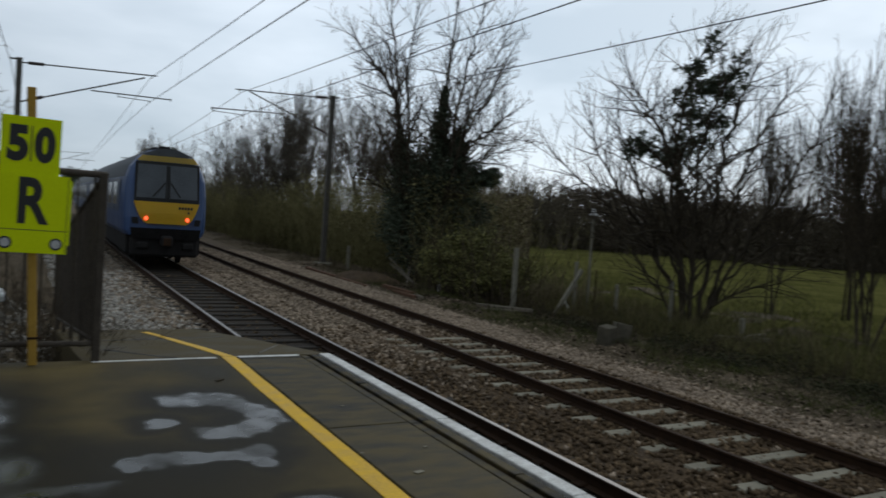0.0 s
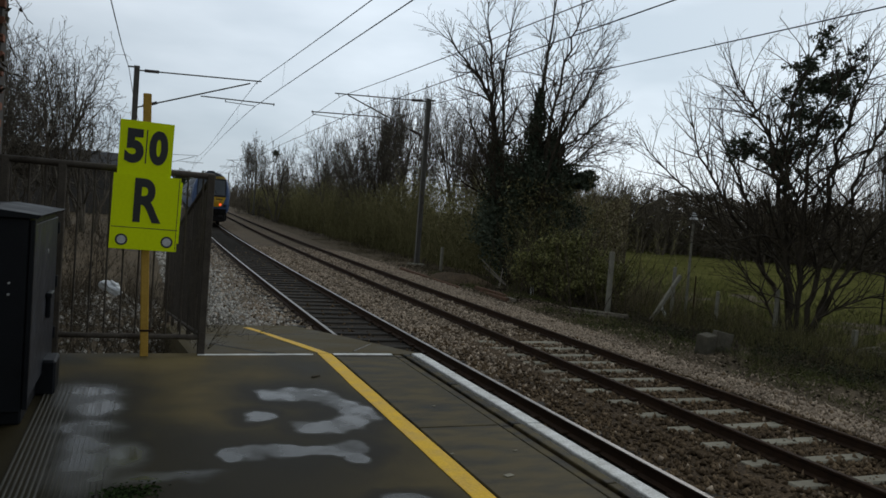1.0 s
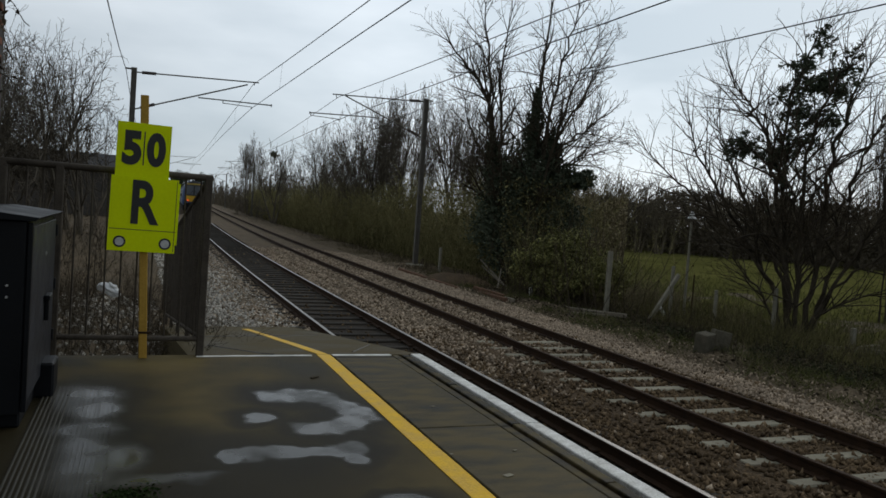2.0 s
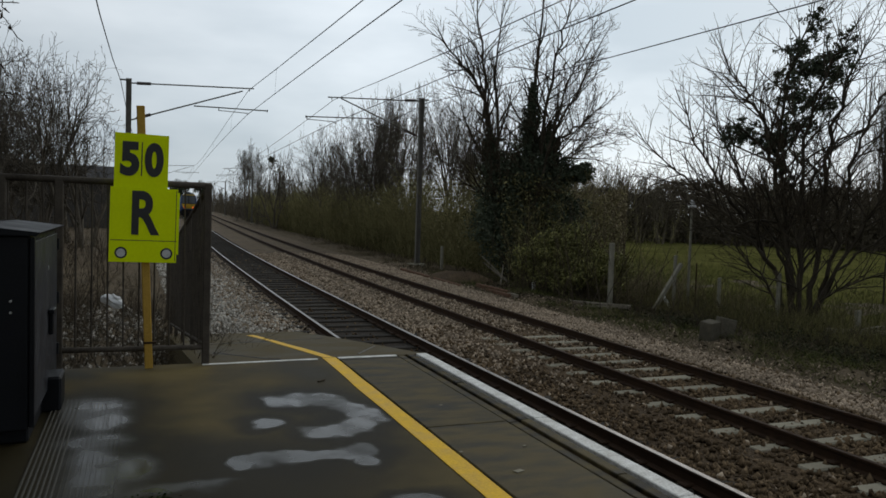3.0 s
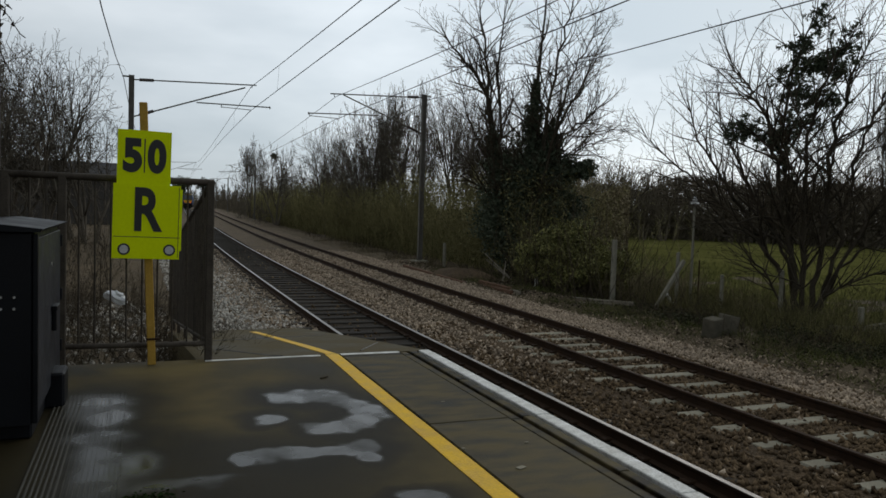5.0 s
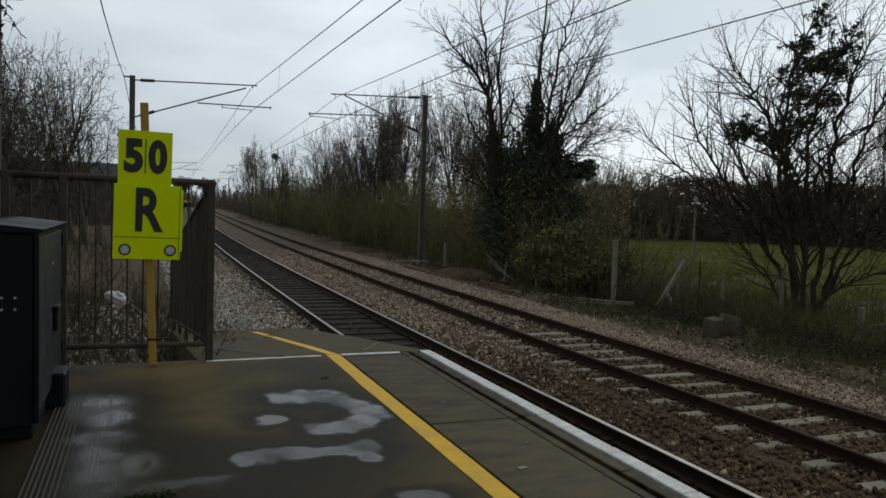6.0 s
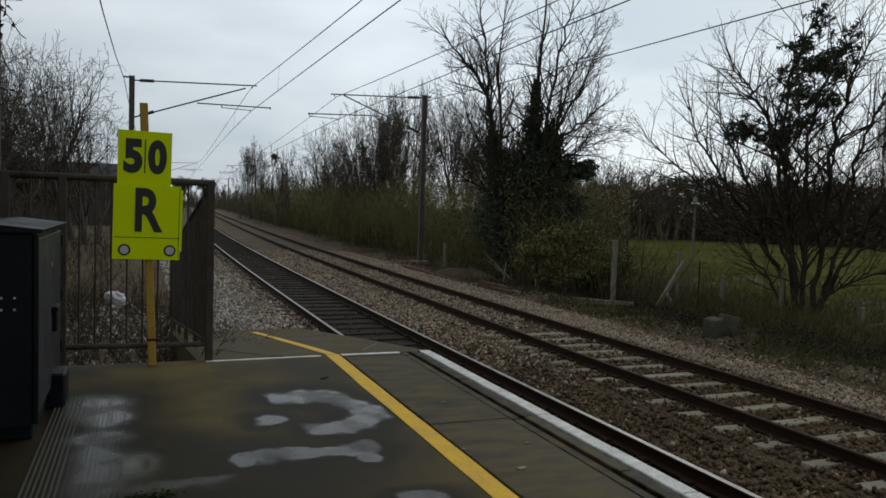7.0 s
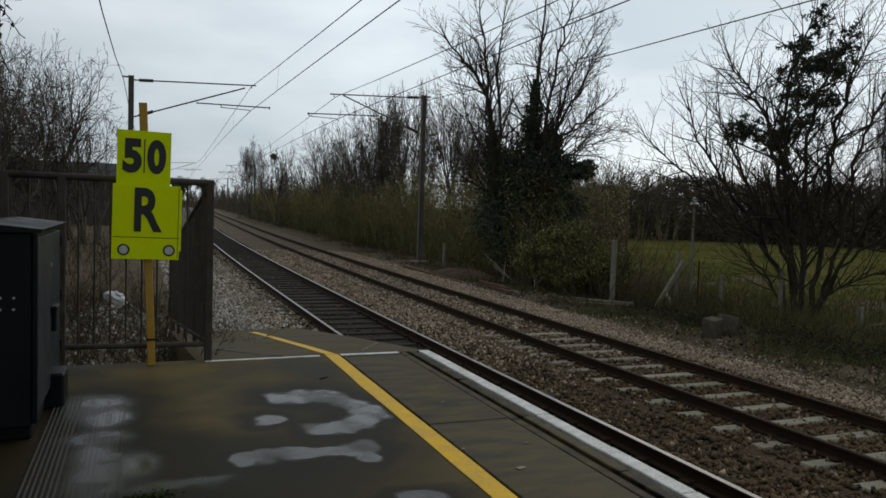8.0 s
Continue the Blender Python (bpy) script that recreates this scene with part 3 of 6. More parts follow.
def build_ballast():
    """The stone bed: crests under the tracks, a dip between them, sloping shoulders."""
    lay = [(-6.2, -1.34), (-4.0, -1.20), (-2.5, -1.15), (-1.5, -1.10), (-0.72, -1.115), (0.0, -1.12), (0.72, -1.115), (1.35, -1.10), (1.75, -1.15)]
    lay2 = [(-1.35, -1.10), (-0.72, -1.105), (0.0, -1.11), (0.72, -1.105), (1.35, -1.10), (1.9, -1.15), (2.7, -1.20), (3.5, -1.31)]
    ys = [-30, -20, -10] + [-5 + 0.5 * i for i in range(90)] + [40 + 2 * i for i in range(1, 61)] + [160 + 10 * i for i in range(1, 28)]
    rows = []
    for y in ys:
        a, b = near_track(y)[0], far_track(y)[0]
        row = [(a + u, v) for u, v in lay] + [(b + u, v) for u, v in lay2]
        rows.append([(x, y, z + (0.022 * noise.noise((x * 2.1, y * 2.1, 2)) if y < 60 else 0)) for x, z in row])
    w = len(rows[0])
    faces = [(j * w + i, j * w + i + 1, (j + 1) * w + i + 1, (j + 1) * w + i) for j in range(len(rows) - 1) for i in range(w - 1)]
    verts = [v for r in rows for v in r]
    pale = [f for f in faces if not 4 <= f[0] % w < 6]
    shoulder = [f for f in pale if f[0] % w >= w - 4]
    pale = [f for f in pale if f[0] % w < w - 4]
    dark = [f for f in faces if 4 <= f[0] % w < 6]
    # the bed is paler beyond y 15.5 and along its left edge
    lighter = [f for f in pale if verts[f[0]][1] > 15.5 or f[0] % w < 3]
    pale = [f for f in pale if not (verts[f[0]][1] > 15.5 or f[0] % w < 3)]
    lighter += [f for f in shoulder if verts[f[0]][1] >= 30]
    shoulder = [f for f in shoulder if verts[f[0]][1] < 30]
    bed = tagged(from_arrays("ballast_bed", verts, pale, BALLAST, smooth=True), "brown and grey crushed stone ballast bed", "ballast", kind="structure")
    from_arrays("lighter_bed", verts, lighter, BALLAST_PALE, bed, "paler ballast further along the line", smooth=True)
    from_arrays("track_filling", verts, dark, BALLAST_DARK, bed, "dark oily filling between the rails", smooth=True)
    from_arrays("bed_shoulder", verts, shoulder, SHOULDER, bed, "pale gravel shoulder of the ballast bed", smooth=True)
    rng = np.random.default_rng(11)
    n = 70000
    y = 3.0 + 39 * rng.uniform(0, 1, n) ** 1.6
    x = rng.uniform(0.6, 11.2, n)
    a, b = np.array([near_track(v)[0] for v in y]), np.array([far_track(v)[0] for v in y])
    ok = (np.abs(x - a) > 0.85) | (rng.uniform(0, 1, n) < 0.06)
    ok &= (x < b + 3.0) & ((x > 3.0) | (y > 13.6)) & (np.abs(np.abs(x - a) - 0.752) > 0.09) & (np.abs(np.abs(x - b) - 0.752) > 0.09)
    ok &= (x > a - 0.95) | (rng.uniform(0, 1, n) < 0.35)
    ok &= (np.abs(x - b) > 1.28) | (y > 15.5) | (np.abs((y - 12.68 + 0.34) % 0.68 - 0.34) > 0.10) | (rng.uniform(0, 1, n) < 0.12)
    x, y, a, b = x[ok], y[ok], a[ok], b[ok]
    z = np.interp(x - b, [p for p, _ in lay2], [q for _, q in lay2])
    left = x < a + 1.75
    z = np.where(left, np.interp(x - a, [p for p, _ in lay], [q for _, q in lay]), np.where(x - b < -1.35, -1.13, z))
    n = len(x)
    octa = np.array([(1, 0, 0), (-1, 0, 0), (0, 1, 0), (0, -1, 0), (0, 0, 1), (0, 0, -1)], float)
    tri = np.array([(0, 2, 4), (2, 1, 4), (1, 3, 4), (3, 0, 4), (2, 0, 5), (1, 2, 5), (3, 1, 5), (0, 3, 5)])
    size = rng.uniform(0.020, 0.046, (n, 1, 1))
    v = octa[None] * size * rng.uniform(0.6, 1.3, (n, 6, 1)) + rng.normal(size=(n, 6, 3)) * size * 0.35
    v += np.stack([x, y, z + 0.012], 1)[:, None]
    # pale stones grow commoner with y, and on the right shoulder
    is_pale = rng.uniform(0, 1, n) < np.clip((y + 0.8 * np.sin(x * 2.2) - 9.5) / 8.0, 0.03, 0.85)
    is_pale |= (x > b + 1.5) & (rng.uniform(0, 1, n) < 0.7)
    is_pale &= np.abs(x - a) > 0.85
    tri_of = lambda k: ((np.arange(k) * 6)[:, None, None] + tri[None]).reshape(-1, 3)
    tagged(from_arrays("dry_ballast_stones", v[is_pale].reshape(-1, 3), tri_of(is_pale.sum()), STONE_PALE), "pale grey-brown ballast stones along the line", "ballast", kind="stuff")
    tagged(from_arrays("ballast_stones", v[~is_pale].reshape(-1, 3), tri_of((~is_pale).sum()), STONE), "loose brown and grey ballast stones beside the rails", "ballast", kind="stuff")


# ---- tracks ----
RAIL = [(-0.07, -0.155), (0.07, -0.155), (0.07, -0.145), (0.012, -0.125), (0.010, -0.045), (0.034, -0.030), (0.034, -0.006), (-0.034, -0.006), (-0.034, -0.030), (-0.010, -0.045), (-0.012, -0.125), (-0.07, -0.145)]
HEAD = [(-0.033, -0.006), (0.033, -0.006), (0.030, -0.001), (0.020, 0.0), (-0.020, 0.0), (-0.030, -0.001)]


def build_track(name, line, label, material, z_top, y0, y1, shiny, rows):
    track = thing(name, 0, 0, 0, label, "track")
    track["kind"] = "structure"
    for side in (-0.752, 0.752):
        path = []
        for y in STEPS:
            x, h = line(y)
            path.append((x + side * math.cos(h), y - side * math.sin(h), RAIL_Z, h))
        rail = part("rail", sweep(bmesh.new(), RAIL, path), RAIL_RUST, track, "rusty steel rail")
        part("rail_head", sweep(bmesh.new(), HEAD, path), RAIL_TOP if shiny else RAIL_RUST, rail, "worn running surface")
    mesh = None
    for i in range(rows):
        y = y0 + (y1 - y0) * i / (rows - 1)
        x, h = line(y)
        if mesh is None:
            ob = part("sleeper", boxed(-1.25, 1.25, -0.105, 0.105, -0.16, 0, bevel=0.02), material, track)
            mesh = ob.data
        else:
            ob = link_mesh_again("sleeper", mesh, track)
        ob.matrix_basis = pose(x, y, z_top, 0, random.uniform(-0.3, 0.3), -math.degrees(h) + random.uniform(-0.6, 0.6))
        if abs(y - 10) < 8:
            for side in (-0.752, 0.752):
                chair = part("rail_chair", boxed(-0.13, 0.13, -0.06, 0.06, 0, 0.035, bevel=0.012), RAIL_RUST, ob)
                chair.location = (side, 0, 0)
    return track


def link_mesh_again(name, mesh, parent):
    ob = new(name, mesh)
    ob.parent = parent
    return ob


# ---- platform ----
EDGE, END = 2.85, 7.45


def build_platform():
    plat = thing("platform", 0, 0, 0, "low wet asphalt railway platform with painted edge", "platform")
    plat["kind"] = "structure"
    bm = bmesh.new()
    box(bm, -9.0, 1.866, -16.0, END, -1.35, 0.0)
    part("platform_surface", bm, ASPHALT, plat, "dark wet asphalt with shallow puddles")
    part("edge_wall", boxed(1.87, 2.76, -16.0, END - 0.01, -1.35, -0.085), MORTAR, plat, "concrete wall under the platform edge")
    # ramp
    bm = bmesh.new()
    ring = []
    for y, z in ((END + 0.003, -0.004), (10.9, -0.43), (14.4, -0.88), (15.6, -1.12)):
        ring.append([bm.verts.new((x, y, h)) for x, h in ((0.5, -1.4), (0.5, z), (EDGE, z), (EDGE, -1.4))])
    for a, b in zip(ring, ring[1:]):
        for i in range(3):
            bm.faces.new((a[i], b[i], b[i + 1], a[i + 1]))
    bm.faces.new(ring[0])
    bm.faces.new(ring[-1][::-1])
    bmesh.ops.recalc_face_normals(bm, faces=bm.faces)
    part("ramp", bm, RAMP_ASPHALT, plat, "asphalt ramp sloping down from the platform end")
    for p, q in (((0.80, 8.9), (1.22, 7.62)), ((1.22, 7.62), (1.32, 7.50)), ((0.9, 10.6), (2.6, 11.2)), ((2.2, 7.8), (2.75, 9.0))):
        (x0, y0), (x1, y1) = p, q
        z0, z1 = -0.124 * (y0 - END), -0.124 * (y1 - END)
        part("tar_joint", rodded((x0, y0, z0 - 0.006), (x1, y1, z1 - 0.006), 0.011, sides=6), SIGN_BLACK, plat, "dark crack in the asphalt")
    # painted lines lie on the surface
    rng = random.Random(3)

    def stripe(name, pts_a, pts_b, material, label):
        bm = bmesh.new()
        a = [bm.verts.new(p) for p in pts_a]
        b = [bm.verts.new(p) for p in pts_b]
        c = [bm.verts.new((*p[:2], p[2] - 0.004)) for p in pts_a]
        d = [bm.verts.new((*p[:2], p[2] - 0.004)) for p in pts_b]
        for i in range(len(a) - 1):
            for p, q in ((a, b), (b, d), (c, a)):
                bm.faces.new((p[i], q[i], q[i + 1], p[i + 1]))
        bmesh.ops.recalc_face_normals(bm, faces=bm.faces)
        part(name, bm, material, plat, label)

    ys = [-15.9 + 0.4 * i for i in range(59)] + [END - 0.02]
    stripe("yellow_line", [(1.725 + rng.uniform(-.006, .006), y, 0.005) for y in ys], [(1.862 + rng.uniform(-.003, .003), y, 0.005) for y in ys], YELLOW_LINE, "worn yellow safety line")
    ys = [END + 0.01, 8.2, 9.0, 10.0, 10.9, 12.0, 13.2]
    zs = [-0.004 - 0.124 * (y - END) if y <= 10.9 else -0.43 - 0.1286 * (y - 10.9) for y in ys]
    stripe("yellow_line", [(1.75 + rng.uniform(-.01, .01), y, z + 0.007) for y, z in zip(ys, zs)], [(1.86 + rng.uniform(-.01, .01), y, z + 0.007) for y, z in zip(ys, zs)], YELLOW_LINE, "worn yellow line running down the ramp")
    xs = [0.57 + 0.1 * i for i in range(13)]
    stripe("white_line", [(x, END - 0.075 + rng.uniform(-.006, .006) - 0.02 * (1.75 - x), 0.004) for x in xs if x < 1.72], [(x, END - 0.025 + rng.uniform(-.006, .006) - 0.02 * (1.75 - x), 0.004) for x in xs if x < 1.72], WHITE_LINE, "thin white line across the platform end")
    stripe("white_line", [(x, END - 0.085, 0.005) for x in (1.88, 2.1, 2.3, 2.5)], [(x, END - 0.015, 0.005) for x in (1.88, 2.1, 2.3, 2.5)], WHITE_LINE, "white line across the platform end")
    return plat


def build_platform_pieces(plat):
    """Edge slabs, the drain strip and the white coping stones, piece by piece."""
    rng = random.Random(5)
    for name, x0, x1, length, start, material, top in (("paving_slab", 1.886, 2.505, 2.43, 4.87, SLAB, 0.0), ("drain_strip", 2.53, 2.60, 2.43, 4.87, SLAB, -0.010), ("channel_strip", 2.622, 2.70, 1.215, 4.87, SLAB, 0.004), ("coping_stone", 2.735, 2.85, 0.81, 4.87, WHITE_LINE, 0.008)):
        mesh = None
        k0, k1 = -int((start + 15) / length), int((END - start) / length) + 1
        for k in range(k0, k1):
            y0 = start + k * length
            full = y0 + length <= END + 0.02
            l = length if full else END - y0
            if l < 0.1:
                continue
            if full and mesh is not None:
                ob = link_mesh_again(name, mesh, plat)
            else:
                ob = part(name, boxed(x0, x1, 0.004, l - 0.004, -0.08, 0.0, bevel=0.006), material, plat)
                mesh = ob.data if full else mesh
            ob.location = (0, y0, top + rng.uniform(-0.002, 0.002))
    part("joint_bed", boxed(1.868, 2.845, -15.9, END - 0.012, -0.084, -0.022), RAIL_RUST, plat, "dark dirt in the joints")


def build_ribbed_mat():
    mat = thing("ribbed_matting", 0, 0, 0.003, "dark wet ribbed floor matting lying on the platform", "mat")
    part("backing", boxed(-0.57, -0.09, 2.0, 6.25, 0, 0.004), ASPHALT, mat)
    for i in range(18):
        x = -0.56 + i * 0.027
        part("rib", boxed(x - 0.006, x + 0.006, 2.0, 6.25, 0.004, 0.009, bevel=0.002), MAT_RIB if i < 7 else ASPHALT, mat)


# ---- fence at the platform's end ----
def build_fence():
    fence = thing("platform_end_fence", 0, 7.42, 0, "weathered steel railing with vertical bars at the platform end", "fence")
    for x in (-1.09, -0.65, 0.60):
        part("post", boxed(x - 0.035, x + 0.035, -0.03, 0.03, -0.05, 1.70, bevel=0.008), FENCE_STEEL, fence)
    part("top_rail", rodded((-1.30, 0, 1.69), (0.63, 0, 1.68), 0.03, sides=10), FENCE_STEEL, fence, smooth=True)
    part("bottom_rail", rodded((-1.30, 0, 0.18), (0.62, 0, 0.16), 0.025, sides=10), FENCE_STEEL, fence, smooth=True)
    rng = random.Random(8)
    bars = [-1.30 + 0.131 * i for i in range(15)]
    for x in bars:
        if min(abs(x - p) for p in (-1.09, -0.65, 0.60)) < 0.045:
            continue
        part("bar", rodded((x, 0, 0.17), (x + rng.uniform(-.006, .006), rng.uniform(-.01, .01), 1.685), 0.0085, sides=6), FENCE_STEEL, fence)
    ramp = thing("ramp_fence", 0.62, 7.46, 0, "weathered steel railing with close bars running down the ramp", "fence")
    n = 80
    for i in range(1, n):
        y = 0.14 * i
        z = max(-1.05, -0.124 * y)
        post = i % 15 == 0
        r = 0.03 if post else 0.0095
        part("post" if post else "bar", rodded((0, y, z - (0.1 if post else -0.12)), (rng.uniform(-.008, .008), y, z + 1.66), r, sides=6), FENCE_STEEL, ramp)
    part("top_rail", rodded((0, 0.02, 1.68), (0, 8.5, 1.68 - 1.05), 0.03, sides=10), FENCE_STEEL, ramp, smooth=True)
    part("top_rail", rodded((0, 8.5, 0.63), (0, 0.14 * n, 0.62), 0.03, sides=10), FENCE_STEEL, ramp, smooth=True)
    part("bottom_rail", rodded((0, 0.02, 0.15), (0, 8.5, 0.15 - 1.05), 0.025, sides=10), FENCE_STEEL, ramp, smooth=True)


# ---- speed sign ----
def lettering(text, wide, tall, parent, x, z, y, weight=0.021):
    cu = bpy.data.curves.new("lettering", "FONT")
    cu.body, cu.size, cu.extrude, cu.offset = text, 0.4, 0.0015, weight
    tmp = new("lettering", cu)
    mesh = bpy.data.meshes.new_from_object(tmp.evaluated_get(bpy.context.evaluated_depsgraph_get()))
    bpy.data.objects.remove(tmp)
    bpy.data.curves.remove(cu)
    xs, zs = [v.co.x for v in mesh.vertices], [v.co.y for v in mesh.vertices]
    mesh.transform(Matrix.Diagonal((wide / (max(xs) - min(xs)), tall / (max(zs) - min(zs)), 1, 1)) @ Matrix.Translation((-(min(xs) + max(xs)) / 2, -(min(zs) + max(zs)) / 2, 0)))
    ob = link_mesh("lettering", mesh, SIGN_BLACK, parent, "black lettering reading " + text)
    ob.matrix_basis = pose(x, y, z, 90, 0, 0)
    return ob


def build_sign():
    sign = thing("speed_restriction_sign", 0.05, 7.335, 0, "yellow-green speed sign reading 50 and R on yellow post", "sign")
    bm = boxed(-0.035, 0.035, -0.02, 0.02, -0.02, 2.37, bevel=0.006, m=pose(0.05, 0, 0, 0, -2.3, 0))
    part("post", bm, POST_YELLOW, sign, "faded yellow square post")
    part("clamp", boxed(0.0, 0.11, -0.028, 0.026, 0.225, 0.245, bevel=0.004), RAIL_RUST, sign)
    p50 = part("upper_plate", boxed(-0.224, 0.224, -0.002, 0.002, -0.243, 0.242, bevel=0.0008), SIGN_YELLOW, sign, "yellow-green plate reading 50")
    p50.matrix_basis = pose(-0.03, -0.045, 1.872, 0, 1.0, 0)
    lettering("5", 0.158, 0.305, p50, -0.098, 0.018, -0.0045)
    lettering("0", 0.158, 0.305, p50, 0.104, 0.018, -0.0045)
    part("crack", boxed(-0.004, 0.006, -0.0042, -0.0022, -0.13, 0.17), SIGN_BLACK, p50, "dark vertical split in the plate")
    pr = part("lower_plate", boxed(-0.287, 0.277, -0.002, 0.002, -0.345, 0.322, bevel=0.0008), SIGN_YELLOW, sign, "yellow-green plate reading R")
    pr.matrix_basis = pose(-0.002, -0.054, 1.315, 0, 1.0, 0)
    lettering("R", 0.236, 0.392, pr, 0.010, 0.098, -0.0045, weight=0.012)
    part("rule", boxed(-0.276, 0.276, -0.0040, -0.0022, -0.152, -0.146), SIGN_BLACK, pr, "thin black rule")
    part("edge_rule", boxed(0.262, 0.267, -0.0040, -0.0022, -0.33, 0.31), SIGN_BLACK, pr, "thin black rule")
    for x in (-0.188, 0.192):
        ring = part("ring", rodded((x, -0.0022, -0.262), (x, -0.0045, -0.262), 0.052, sides=24), SIGN_BLACK, pr, "black ring")
        part("reflector", rodded((x, -0.0046, -0.262), (x, -0.0075, -0.262), 0.037, sides=24), SIGN_GREY, ring, "grey round reflector")
    back = part("back_plate", boxed(-0.27, 0.27, -0.002, 0.002, -0.28, 0.28, bevel=0.0008), SIGN_YELLOW, sign, "second plate bolted behind")
    back.matrix_basis = pose(0.022, -0.026, 1.325, 0, 1.0, 0)


# ---- equipment cabinet ----
def build_cabinet():
    cab = thing("equipment_cabinet", -0.92, 5.85, 0, "black steel lineside equipment cabinet with a grey door and sloped lid", "cabinet")
    part("plinth", boxed(-0.36, 0.30, -0.62, 0.76, 0, 0.11, bevel=0.012), CABINET, cab, "black plinth")
    part("foot", boxed(0.27, 0.42, 0.10, 0.40, 0, 0.25, bevel=0.015), CABINET, cab, "black kerb block at the foot")
    part("body", boxed(-0.36, 0.315, -0.75, 0.74, 0.11, 1.29, bevel=0.01), CABINET, cab)
    door = part("door", boxed(0.316, 0.334, -0.71, 0.72, 0.16, 1.25, bevel=0.005), CABINET_GREY, cab, "dark grey door facing the track")
    part("door_edge", boxed(0.317, 0.346, -0.75, -0.71, 0.13, 1.28, bevel=0.004), CABINET, door, "black rolled edge of the door")
    bm = bmesh.new()
    pts = [(-0.41, 1.292), (0.36, 1.292), (0.38, 1.312), (0.05, 1.345), (-0.41, 1.312)]
    sides = [[bm.verts.new((x, y, z)) for x, z in pts] for y in (-0.79, 0.775)]
    for i in range(5):
        bm.faces.new((sides[0][i], sides[0][(i + 1) % 5], sides[1][(i + 1) % 5], sides[1][i]))
    bm.faces.new(sides[0][::-1])
    bm.faces.new(sides[1])
    bmesh.ops.recalc_face_normals(bm, faces=bm.faces)
    part("lid", bm, CABINET, cab, "sloped black lid")
    part("handle", boxed(0.335, 0.375, 0.08, 0.26, 0.70, 0.735, bevel=0.006), CABINET, door, "black handle")
    part("latch", boxed(0.335, 0.365, 0.13, 0.20, 0.55, 0.73, bevel=0.006), CABINET, door, "black handle")
    part("badge", rodded((0.334, 0.10, 1.03), (0.340, 0.10, 1.03), 0.016, sides=10), STUD, door, "pale round badge")
    for z in (0.30, 0.70, 1.12):
        part("hinge", rodded((0.338, 0.735, z), (0.338, 0.735, z + 0.09), 0.012, sides=8), CABINET, door)
    for x in (0.15, 0.22):
        for z in (0.83, 0.90):
            part("stud", rodded((x, -0.751, z), (x, -0.760, z), 0.008, sides=8), STUD, cab, "bright zinc stud")


def build_corner_house():
    """The brick end of the station building beside the fence."""
    wall = thing("station_wall", -1.20, 7.75, 0, "dark red brick end of a station building", "wall")
    wall["kind"] = "structure"
    part("core", boxed(-4.0, -0.02, 0.02, 0.32, -1.0, 6.5), MORTAR, wall)
    part("core", boxed(-4.0, -3.7, -14.0, 0.02, -0.1, 6.5), MORTAR, wall)
    mesh = None
    for row in range(64):
        for k in range(3):
            x = -0.225 * (k + (0.5 if row % 2 else 0))
            if mesh is None:
                ob = part("brick", boxed(-0.215, 0, 0, 0.10, 0, 0.065, bevel=0.004), BRICK, wall)
                mesh = ob.data
            else:
                ob = link_mesh_again("brick", mesh, wall)
            ob.location = (x, 0.0, 0.02 + row * 0.075)
    rng = np.random.default_rng(21)
    seg, leafc = [], []
    for i in range(22):
        p = np.array([rng.uniform(-0.2, 0.02), -0.03, rng.uniform(2.4, 4.6)])
        d = np.array([rng.uniform(0.0, 0.35), -0.1, rng.uniform(-0.6, 0.8)])
        for s in range(6):
            d = d + rng.normal(size=3) * 0.25 + (0, 0, -0.08)
            d /= np.linalg.norm(d)
            q = p + d * 0.055
            seg.append((*p, *q, 0.005, 0.004))
            if rng.uniform() < 0.6:
                leafc.append(q + rng.normal(size=3) * 0.02)
            p = q
    climber = thing("wall_climber", -1.165, 7.75, 0, "withered climbing plant on the brick wall", "plant")
    tagged(from_arrays("climber_stem", *tubes(seg, 4), BARK, climber), kind="stuff")
    tagged(from_arrays("withered_foliage", *leaves(rng, np.array(leafc), 0.045), TWIG, climber, "withered brown leaves"), kind="stuff")


